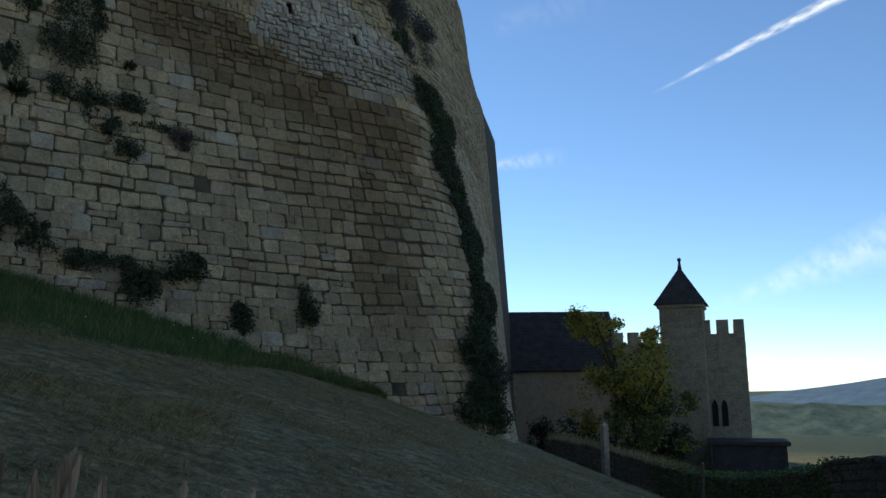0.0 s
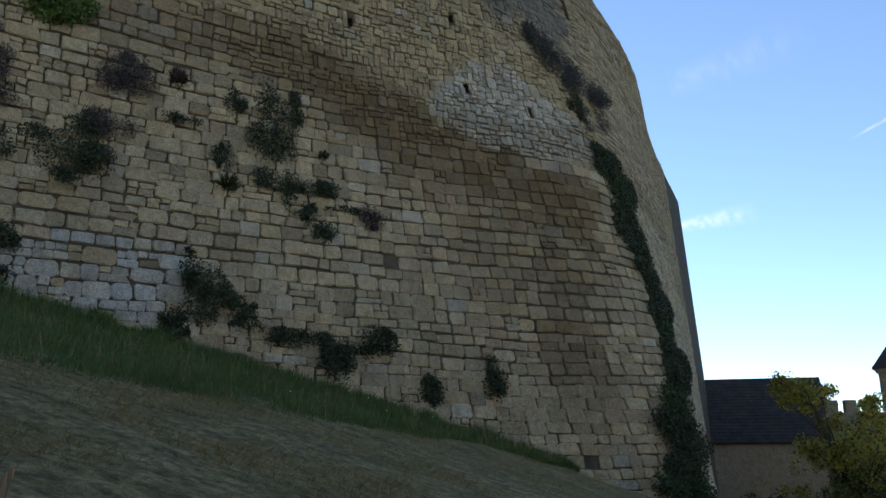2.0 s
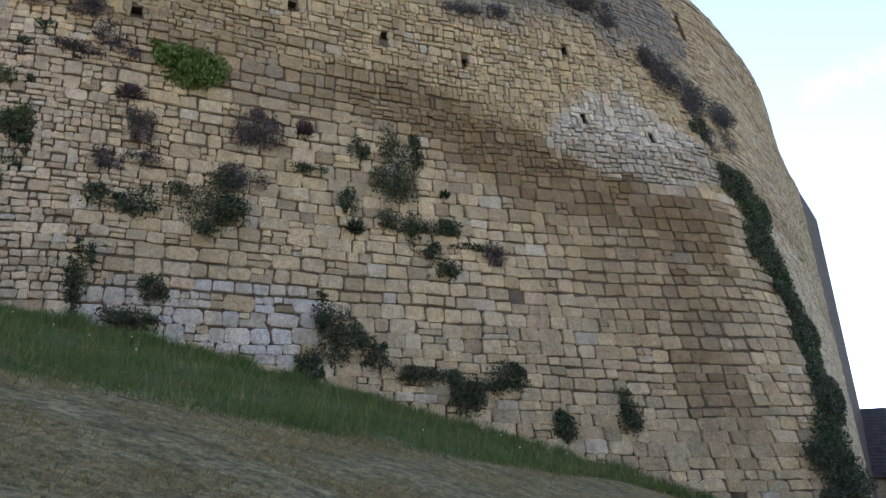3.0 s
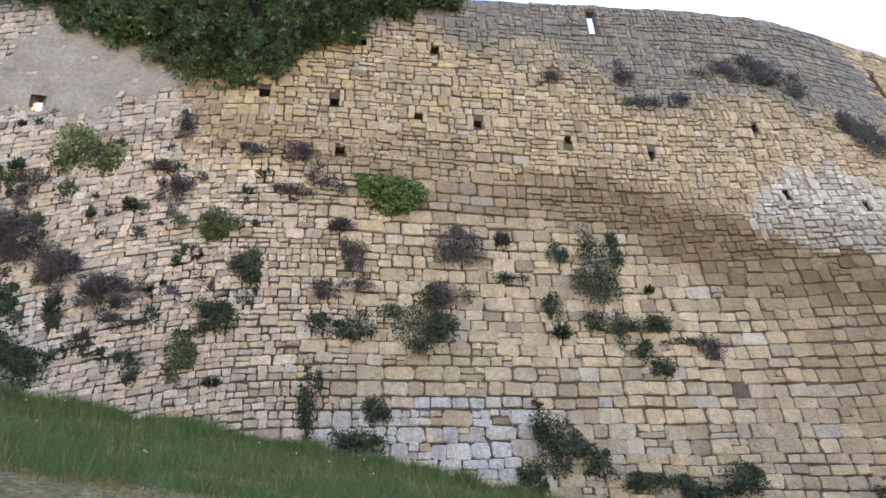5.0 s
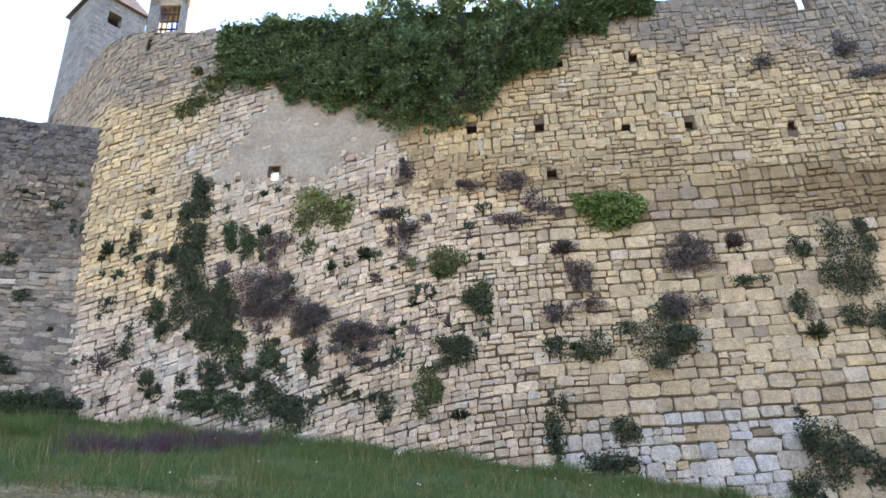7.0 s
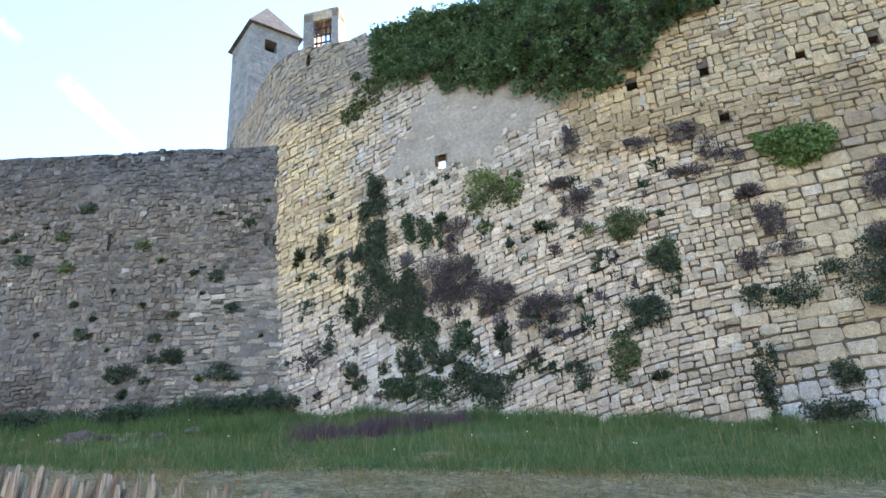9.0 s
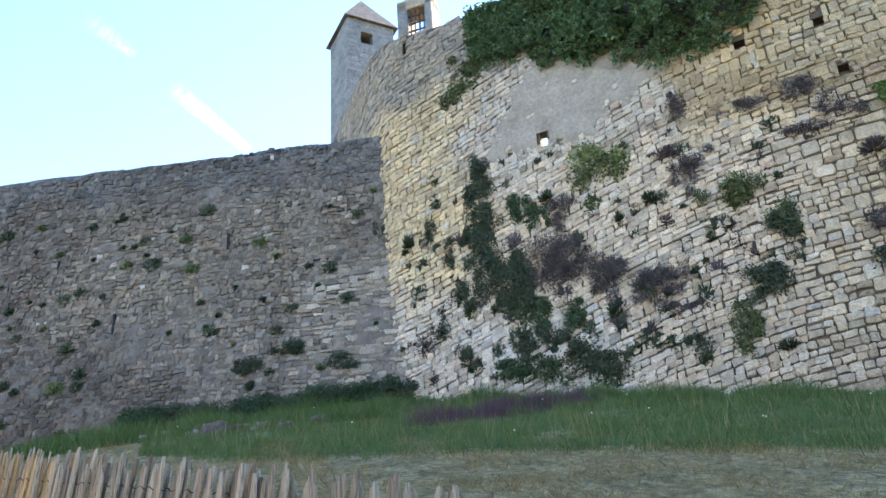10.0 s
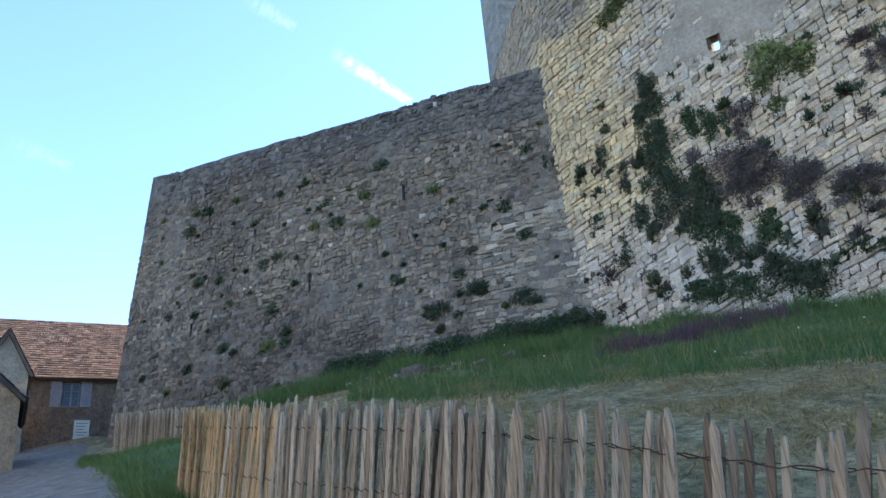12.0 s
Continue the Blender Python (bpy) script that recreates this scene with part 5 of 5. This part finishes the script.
def gable_house(label, place, turn, w, d, eave, ridge, seed, material):
    root = thing("cottage", label, "house")
    m = Matrix.Translation(place) @ Matrix.Rotation(radians(turn), 4, "Z")
    bm = bmesh.new()
    outline = [(-w / 2, -1.5), (w / 2, -1.5), (w / 2, eave), (0, ridge), (-w / 2, eave)]
    a = [bm.verts.new(m @ Vector((x, 0, z))) for x, z in outline]
    b = [bm.verts.new(m @ Vector((x, d, z))) for x, z in outline]
    bm.faces.new(a), bm.faces.new(b[::-1])
    for i in range(5):
        bm.faces.new((a[(i + 1) % 5], a[i], b[i], b[(i + 1) % 5]))
    part("wall", bm, material, root, "rough grey rubble walls")
    for side in (1, -1):
        mm = m @ Matrix.Rotation(radians(-90), 4, "Z") if side > 0 else m @ Matrix.Translation((0, d, 0)) @ Matrix.Rotation(radians(90), 4, "Z")
        # in the turned frame the slope runs from the eave to the ridge
        tiled_roof(root, mm, -d - 0.2 if side > 0 else -d - 0.2, 0.2, w / 2 + 0.2, eave - 0.12, 0, ridge + 0.06, seed + side)
    return root


gable_house("small grey stone cottage with a gable beside the lane", (-38.3, -17.3, 7.95), 116, 1.9, 7.0, 3.3, 5.2, 40, RENDER)
gable_house("low stone outbuilding beside the lane", (-29.8, -14.5, 6.6), 113, 3.0, 4.5, 1.7, 3.1, 50, STONE[DUN])

# ---- the castle's outer court, beyond the corner ----
def court_hall():
    root = thing("hall", "long stone hall under a dark steep stone-slab roof", "building")
    bm = _boxes([((3.9, 61.1, -6), (16.0, 68.2, 2.8))], Matrix())
    part("wall", bm, TOWER, root)
    tiled_roof(root, Matrix(), 3.6, 16.2, 60.7, 2.6, 64.6, 7.45, 60, (0.5, 0.5)).data.materials[0] = ROOF_DARK
    tiled_roof(root, Matrix(), 3.6, 16.2, 68.6, 2.6, 64.6, 7.45, 61, (0.5, 0.5))
    for ob in root.children_recursive:
        if ob.name.startswith("tiles"):
            ob.data.materials[0] = ROOF_DARK
    gable = bmesh.new()
    for x in (3.9, 15.9):
        v = [gable.verts.new(p) for p in ((x, 61.1, 2.8), (x, 68.2, 2.8), (x, 64.6, 7.3))]
        gable.faces.new(v)
    part("gable", gable, TOWER, root)


court_hall()


def gate_tower():
    root = thing("gatehouse", "crenellated stone gatehouse with a tall pointed turret", "tower")
    m = pose(1.5, -1.6, -0.5)
    # the crenellated block
    t = pose(18.85, 49.7, -0.5, 0, 0, -20)
    body = _boxes([((-2.2, -2.2, -7), (1.75, 2.4, 5.1))], t)
    part("wall", body, TOWER, root)
    coursed_faces("ashlar", root, t, (-2.2, -2.2, -4), (1.75, 2.4, 5.1), 0.4, 0.8, TOWER, 9, 0.02)
    for x0, x1 in ((-0.95, -0.2), (0.15, 0.85), (1.15, 1.75)):
        part("merlon", _boxes([((x0, -2.2, 5.1), (x1, -1.75, 5.95))], t, 0.02), TOWER, root)
    for y0, y1 in ((-1.2, -0.3), (0.4, 1.3)):
        part("merlon", _boxes([((1.3, y0, 5.1), (1.75, y1, 5.95))], t, 0.02), TOWER, root)
    # twin pointed lights
    win = part("window", _boxes([((-0.5, -2.26, -0.6), (0.55, -2.2, -0.45)), ((-0.05, -2.25, -0.45), (0.1, -2.2, 1.1))], t), TOWER, root, "twin-light gothic window")
    # black prisms paint the unlit room behind the two lights
    for x in (-0.42, 0.13):
        bm = bmesh.new()
        pts = [(x, -0.45), (x + 0.36, -0.45), (x + 0.36, 0.75), (x + 0.28, 1.0), (x + 0.18, 1.15), (x + 0.08, 1.0), (x, 0.75)]
        a = [bm.verts.new(t @ Vector((p, -2.24, q))) for p, q in pts]
        b = [bm.verts.new(t @ Vector((p, -2.0, q))) for p, q in pts]
        bm.faces.new(a), bm.faces.new(b[::-1])
        for i in range(7):
            bm.faces.new((a[(i + 1) % 7], a[i], b[i], b[(i + 1) % 7]))
        part("light", bm, BLACK, win)
    # the turret
    q = pose(16.45, 48.4, -0.45, 0, 0, -25)
    body = _boxes([((-1.25, -1.25, -7), (1.25, 1.25, 6.6))], q)
    part("turret_wall", body, TOWER, root)
    coursed_faces("ashlar", root, q, (-1.25, -1.25, -4), (1.25, 1.25, 6.6), 0.4, 0.8, TOWER, 10, 0.02)
    part("cornice", _boxes([((-1.38, -1.38, 6.6), (1.38, 1.38, 6.85))], q, 0.03), TOWER, root)
    bm = bmesh.new()
    pyramid(bm, 1.55, 6.85, 9.3, q)
    part("roof", bm, ROOF_DARK, root, "pointed slab roof")
    bm = bmesh.new()
    bmesh.ops.create_cone(bm, cap_ends=True, segments=8, radius1=0.14, radius2=0.06, depth=0.6, matrix=q @ Matrix.Translation((0, 0, 9.4)))
    bmesh.ops.create_icosphere(bm, subdivisions=1, radius=0.15, matrix=q @ Matrix.Translation((0, 0, 9.75)))
    part("finial", bm, ROOF_DARK, root)
    # the lower curtain with its merlons
    part("parapet", _boxes([((10.6, 50.6, -7), (13.8, 51.4, 4.6))], m), TOWER, root)
    for x in (10.7, 11.7, 12.7):
        part("merlon", _boxes([((x, 50.6, 4.6), (x + 0.62, 51.1, 5.3))], m, 0.02), TOWER, root)


gate_tower()


def porch():
    root = thing("shed", "low dark lean-to with a stone slab roof", "shed")
    t = pose(18.3, 44.4, -0.4, 0, 0, -21)
    part("wall", _boxes([((-1.9, -1.2, -5), (1.9, 1.2, -1.35))], t), ROOF_DARK, root)
    part("roof", _boxes([((-2.1, -1.4, -1.35), (2.1, 1.4, -1.12))], t, 0.04), ROOF_DARK, root)


porch()


def tree():
    rng = random.Random(4)
    root = thing("tree", "small yellowing tree before the gatehouse, its sunny side painted yellower", "tree", (11.4, 42.8, lie(11.4, 42.8)))
    verts, faces = [], []

    def limb(a, b, r0, r1, seg=6):
        k = len(verts)
        d = (b - a).normalized()
        x = d.orthogonal().normalized()
        y = d.cross(x)
        for p, r in ((a, r0), ((a + b) / 2 + x * r0 * rng.uniform(-1, 1), (r0 + r1) / 2), (b, r1)):
            for i in range(seg):
                t = math.tau * i / seg
                verts.append(p + (x * math.cos(t) + y * math.sin(t)) * r)
        for ring in (0, 1):
            for i in range(seg):
                j = (i + 1) % seg
                faces.append((k + ring * seg + i, k + ring * seg + j, k + (ring + 1) * seg + j, k + (ring + 1) * seg + i))

    fork = Vector((0.1, 0, 2.2))
    limb(Vector((0, 0, -0.3)), fork, 0.22, 0.15)
    tips = []
    for k in range(9):
        a = math.tau * k / 9 + rng.uniform(-0.3, 0.3)
        tip = Vector((math.cos(a) * rng.uniform(1.0, 2.6), math.sin(a) * rng.uniform(1.0, 2.6), rng.uniform(3.4, 8.2)))
        limb(fork, tip, 0.10, 0.03)
        tips.append(tip)
        for _ in range(2):
            t2 = tip + Vector((rng.gauss(0, 0.8), rng.gauss(0, 0.8), rng.gauss(0.1, 0.7)))
            limb(fork.lerp(tip, rng.uniform(0.5, 0.9)), t2, 0.04, 0.015, 4)
            tips.append(t2)
    raw("trunk", verts, faces, BARK, parent=root)
    lv, lf, li = [], [], []
    tips += [Vector((rng.gauss(0, 1.2), rng.gauss(0, 1.2), rng.uniform(0.6, 4.0))) for _ in range(16)]
    for tip in tips:
        n0 = len(lf)
        r = rng.uniform(0.8, 1.5)
        leaves(lv, lf, tip, (Vector((r, 0, 0)), Vector((0, r, 0)), Vector((0, 0, r * 0.85))), 560, 0.15, 0.75, rng)
        # high and left clusters are painted yellower for the sun on them
        sunny = tip.z > 4.4 or tip.x < -1.2
        li += [1 if (rng.random() < (0.8 if sunny else 0.2)) else 0 for _ in range(len(lf) - n0)]
    raw("crown", lv, lf, [LEAF_OLIVE, LEAF_AUTUMN_LIT], li, root)


tree()


def bush(x, y, r, tall, seed):
    rng = random.Random(seed)
    v, f = [], []
    for k in range(5):
        c = Vector((rng.gauss(0, 0.4) * r, rng.gauss(0, 0.4) * r, rng.uniform(0.2, 0.75) * tall))
        leaves(v, f, c, (Vector((r * 0.7, 0, 0)), Vector((0, r * 0.7, 0)), Vector((0, 0, tall * 0.45))), 420, 0.15, 0.7, rng)
    ob = raw("bush", v, f, LEAF_SHRUB)
    ob.location = (x, y, lie(x, y))
    return tagged(ob, "dark rounded bush in front of the hall", "bush", "bushes in the court")


for k, (x, y, r, tall) in enumerate(((9.6, 46.5, 1.7, 3.2), (12.6, 44.6, 1.8, 3.6), (13.6, 43.0, 1.3, 2.6), (8.2, 49.5, 1.5, 2.6), (10.6, 41.8, 1.2, 1.8))):
    bush(x, y, r, tall, 70 + k)


def terrace_wall():
    line = [(4.6, 32.5, -0.4), (5.6, 30.4, -0.5), (6.8, 28.4, -0.78), (8.2, 24.9, -1.1), (9.45, 21.1, -0.62), (9.65, 19.9, -0.2), (9.6, 16.4, 0.17), (9.4, 8, 0.35), (9, 0, 0.4)]
    P = spline(line, 8)
    d = np.concatenate([[0], np.cumsum(np.linalg.norm(np.diff(P[:, :2], axis=0), axis=1))])
    L = float(d[-1])

    def place(s, z, out=0.0):
        x, y, t = (np.interp(s, d, P[:, k]) for k in range(3))
        x1, y1 = np.interp(s + 0.2, d, P[:, 0]), np.interp(s + 0.2, d, P[:, 1])
        x0, y0 = np.interp(s - 0.2, d, P[:, 0]), np.interp(s - 0.2, d, P[:, 1])
        l = math.hypot(x1 - x0, y1 - y0) or 1
        return Vector((x + (y1 - y0) / l * out, y - (x1 - x0) / l * out, t + z))

    root = thing("wall_terrace", "low terrace wall of rough stones, partly overgrown", "wall", kind="structure")
    verts, faces = [], []
    S = np.linspace(0, L, 70)
    for s in S:
        h = 0.06 * wobble(s, 0, 2.0, 41)
        verts += [place(s, -5, 0), place(s, h, 0), place(s, h, -0.5), place(s, -5, -0.5)]
    for i in range(len(S) - 1):
        for k in range(3):
            faces.append((i * 4 + k, (i + 1) * 4 + k, (i + 1) * 4 + k + 1, i * 4 + k + 1))
    # the face towards the lane is the one with out > 0 or < 0 alike: stones on both
    raw("core", verts, faces, GREY_MORTAR, parent=root)
    rng = random.Random(17)
    for side in (0.0, -0.5):
        v, f, idx = [], [], []
        pl = (lambda s, z, o: place(s, z, o)) if side == 0 else (lambda s, z, o: place(s, z, -0.5 - o))
        z = -1.8
        while z < -0.05:
            h = min(rng.uniform(0.14, 0.26), 0.02 - z)
            s = 0.2
            while s < L - 0.3:
                e = s + rng.uniform(0.2, 0.5)
                block(v, f, idx, pl, s + 0.015, e - 0.015, z + 0.012, z + h - 0.012, rng.uniform(0.03, 0.07), RUBBLE if rng.random() < 0.8 else LICHEN, rng, 0.1)
                s = e
            z += h
        tagged(raw("facing_stones", v, f, STONE, idx, root), kind="stuff")
    # creepers and grasses on its crest
    rng = random.Random(18)
    v, f = [], []
    for _ in range(14000):
        s = rng.uniform(6.0, 13.6)
        p = place(s, rng.uniform(-1.5, 0.12) + 0.1 * wobble(s, 0, 1.5, 43), -0.25 + rng.choice((-1, 1)) * rng.uniform(0.0, 0.42))
        a = Vector((rng.gauss(0, 1), rng.gauss(0, 1), rng.gauss(0, 1))).normalized() * rng.uniform(0.05, 0.11)
        b = a.cross(Vector((rng.gauss(0, 1), rng.gauss(0, 1), rng.gauss(0, 1)))).normalized() * a.length * 0.8
        k = len(v)
        v += [p - a * 0.5, p + b * 0.5, p + a * 0.5, p - b * 0.5]
        f.append((k, k + 1, k + 2, k + 3))
    tagged(raw("hedge_creeper", v, f, LEAF_BRIGHT), "bright green creeper covering the terrace wall", "creeper")
    v, f = [], []
    for _ in range(900):
        s = rng.uniform(0.2, 7.5)
        p = place(s, 0, rng.uniform(-0.5, 0.1))
        h = rng.uniform(0.08, 0.35)
        q = Vector((rng.gauss(0, 0.1), rng.gauss(0, 0.1), h))
        k = len(v)
        v += [p + Vector((0.015, 0, 0)), p - Vector((0.015, 0, 0)), p + q]
        f.append((k, k + 1, k + 2))
    tagged(raw("wall_grass", v, f, STRAW), "dry grass on the terrace wall crest", "grass", kind="stuff")


terrace_wall()


def stake(label, x, y, top, w, tall, material, lean=0):
    bm = bmesh.new()
    t = pose(x, y, top - tall, 0, lean, 20)
    box(bm, (-w / 2, -w / 2, 0), (w / 2, w / 2, tall - w * 0.7), t, w * 0.08)
    r = [bm.verts.new(t @ Vector((sx * w / 2 * 0.9, sy * w / 2 * 0.9, tall - w * 0.7))) for sx, sy in ((-1, -1), (1, -1), (1, 1), (-1, 1))]
    a = bm.verts.new(t @ Vector((0, 0, tall)))
    for i in range(4):
        bm.faces.new((r[i], r[(i + 1) % 4], a))
    return tagged(part("post", bm, material), label, "post")


stake("upright pointed pale stone post on the bank", 6.1, 28.7, 0.42, 0.23, 2.4, STONE[GREY])
stake("thin wooden stake by the terrace wall", 7.6, 23.6, -0.55, 0.07, 2.6, SLAT, 3)


def rock(label, place, size, seed, material):
    bm = bmesh.new()
    bmesh.ops.create_icosphere(bm, subdivisions=3, radius=1.0)
    for v in bm.verts:
        n = 1 + 0.75 * noise.noise(v.co * 1.3 + Vector((seed, 0, 0))) + 0.3 * noise.noise(v.co * 3.2 + Vector((seed, 4, 0)))
        v.co = Vector((v.co.x * size[0], v.co.y * size[1], v.co.z * size[2])) * n
    ob = part("boulder", bm, material)
    ob.location = place
    return tagged(ob, label, "rock")


rock("pale rounded boulder at the foot of the curtain wall", (-22.9, -0.4, 6.5), (0.24, 0.36, 0.26), 3, STONE[RUBBLE])
rng = random.Random(6)
for k in range(22):
    t = rng.random()
    x, y = -24.9 + 2.6 * t + rng.gauss(0, 0.15), -1.9 + 3.4 * t + rng.gauss(0, 0.25)
    r = rng.uniform(0.08, 0.2)
    tagged(rock("tumbled rubble stone at the curtain wall foot", (x, y, lie(x, y) + r * 0.3), (r, r * 1.3, r * 0.8), k + 10, STONE[RUBBLE] if k % 3 else STONE[GREY]), group="fallen stones")


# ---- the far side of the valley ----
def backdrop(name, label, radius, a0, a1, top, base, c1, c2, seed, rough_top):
    verts, faces = [], []
    n, rows = 240, 8
    for i in range(n + 1):
        a = radians(a0 + (a1 - a0) * i / n)
        h = top(a0 + (a1 - a0) * i / n) + rough_top * (noise.noise((i * 0.05, seed, 0)) + 0.5 * noise.noise((i * 0.21, seed, 1)) + 0.3 * noise.noise((i * 0.9, seed, 2)))
        for k in range(rows + 1):
            t = k / rows
            r = radius * (1 - 0.25 * (1 - t))
            verts.append((math.sin(a) * r, math.cos(a) * r, base + (h - base) * t))
    for i in range(n):
        for k in range(rows):
            faces.append((i * (rows + 1) + k, (i + 1) * (rows + 1) + k, (i + 1) * (rows + 1) + k + 1, i * (rows + 1) + k + 1))
    m, nt, b = shader(name + "_painted_haze", 1.0)
    # distance haze is painted into these colours, with a faint glow
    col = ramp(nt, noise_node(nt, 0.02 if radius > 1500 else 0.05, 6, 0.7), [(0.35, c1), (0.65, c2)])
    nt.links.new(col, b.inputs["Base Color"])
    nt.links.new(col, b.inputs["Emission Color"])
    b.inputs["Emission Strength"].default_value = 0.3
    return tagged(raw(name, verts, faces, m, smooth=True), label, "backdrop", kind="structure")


backdrop("backdrop_hills", "wooded hills across the valley, blue haze painted into their colour", 2600, -100, 120, lambda a: -70 + 6.0 * (a - 21) if 10 < a < 45 else (70 if a >= 45 else -120), -130, (0.035, 0.07, 0.12), (0.06, 0.105, 0.155), 2, 10)
backdrop("backdrop_woods", "green woods and fields on the valley floor, painted with haze", 900, -60, 120, lambda a: -27 + 0.25 * max(0, a - 20), -110, (0.015, 0.036, 0.038), (0.065, 0.095, 0.075), 5, 9)


def contrail(label, a, b, wide_a, wide_b, glow, thin=1.0):
    """A ribbon of thin cloud high up, between two directions (degrees left of ahead, degrees up)."""
    def at(left, up):
        return Vector((-math.sin(radians(left)) * math.cos(radians(up)), math.cos(radians(left)) * math.cos(radians(up)), math.sin(radians(up)))) * 4200
    p, q = at(*a), at(*b)
    side = (q - p).cross(p).normalized()
    n, w = 24, 6
    me = bpy.data.meshes.new("contrail")
    verts, faces, uvs = [], [], []
    for i in range(n + 1):
        t = i / n
        for k in range(w + 1):
            verts.append(p.lerp(q, t) + side * ((k / w - 0.5) * (wide_a + (wide_b - wide_a) * t)))
    for i in range(n):
        for k in range(w):
            c = [(i, k), (i + 1, k), (i + 1, k + 1), (i, k + 1)]
            faces.append([x * (w + 1) + y for x, y in c])
            uvs += [(x / n, y / w) for x, y in c]
    me.from_pydata(verts, [], faces)
    lay = me.uv_layers.new(name="UVMap")
    for l, uv in zip(lay.data, uvs):
        l.uv = uv
    m = bpy.data.materials.new("thin_cloud")
    m.use_nodes = True
    nt = m.node_tree
    nt.nodes.remove(nt.nodes["Principled BSDF"])
    tc = nt.nodes.new("ShaderNodeTexCoord")
    sep = nt.nodes.new("ShaderNodeSeparateXYZ")
    nt.links.new(tc.outputs["UV"], sep.inputs[0])
    across = ramp(nt, sep.outputs[1], [(0.0, (0,) * 3), (0.5, (1,) * 3), (1.0, (0,) * 3)])
    ends = ramp(nt, sep.outputs[0], [(0.0, (0.9,) * 3), (0.6, (0.75,) * 3), (1.0, (0,) * 3)])
    mp = nt.nodes.new("ShaderNodeMapping")
    mp.inputs["Scale"].default_value = (9, 1.6, 1)
    nt.links.new(tc.outputs["UV"], mp.inputs[0])
    nz = nt.nodes.new("ShaderNodeTexNoise")
    nz.noise_dimensions = "2D"
    nz.inputs["Scale"].default_value, nz.inputs["Detail"].default_value = 1.5, 5
    nt.links.new(mp.outputs[0], nz.inputs["Vector"])
    puff = ramp(nt, nz.outputs["Fac"], [(0.3, (0.15 * thin,) * 3), (0.65, (thin,) * 3)])
    fac = mixed(nt, mixed(nt, across, ends, 1.0, "MULTIPLY"), puff, 1.0, "MULTIPLY")
    # the cloud glows by itself in place of sunlight on it
    em = nt.nodes.new("ShaderNodeEmission")
    em.inputs["Color"].default_value = (1, 1, 1, 1)
    em.inputs["Strength"].default_value = glow
    tr = nt.nodes.new("ShaderNodeBsdfTransparent")
    mx = nt.nodes.new("ShaderNodeMixShader")
    nt.links.new(fac, mx.inputs[0]), nt.links.new(tr.outputs[0], mx.inputs[1]), nt.links.new(em.outputs[0], mx.inputs[2])
    nt.links.new(mx.outputs[0], nt.nodes["Material Output"].inputs["Surface"])
    me.materials.append(m)
    ob = new("contrail", me)
    ob.visible_shadow = False
    return tagged(ob, label, "cloud", kind="structure")


contrail("thin white vapour trail in the blue sky", (-33.4, 24.5), (-18.8, 19.6), 80, 14, 1.25, 0.8)
contrail("short fading vapour trail in the blue sky", (85.7, 32.4), (92.3, 36.1), 60, 110, 0.6, 0.5)
contrail("faint wisp of high cirrus", (-33.5, 8.6), (-22.0, 4.8), 300, 60, 1.2, 0.3)
contrail("faint wisp of high cirrus", (-6.5, 15.3), (-12.8, 15.9), 60, 130, 1.1, 0.25)
contrail("faint wisp of high cirrus", (-7.5, 25.0), (-17.8, 26.9), 160, 260, 1.0, 0.06)
contrail("small fading puff of vapour in the blue sky", (95.2, 37.6), (99.6, 39.4), 60, 130, 0.55, 0.12)
contrail("small fading puff of vapour in the blue sky", (111.5, 27.0), (116.0, 28.0), 70, 130, 0.5, 0.08)
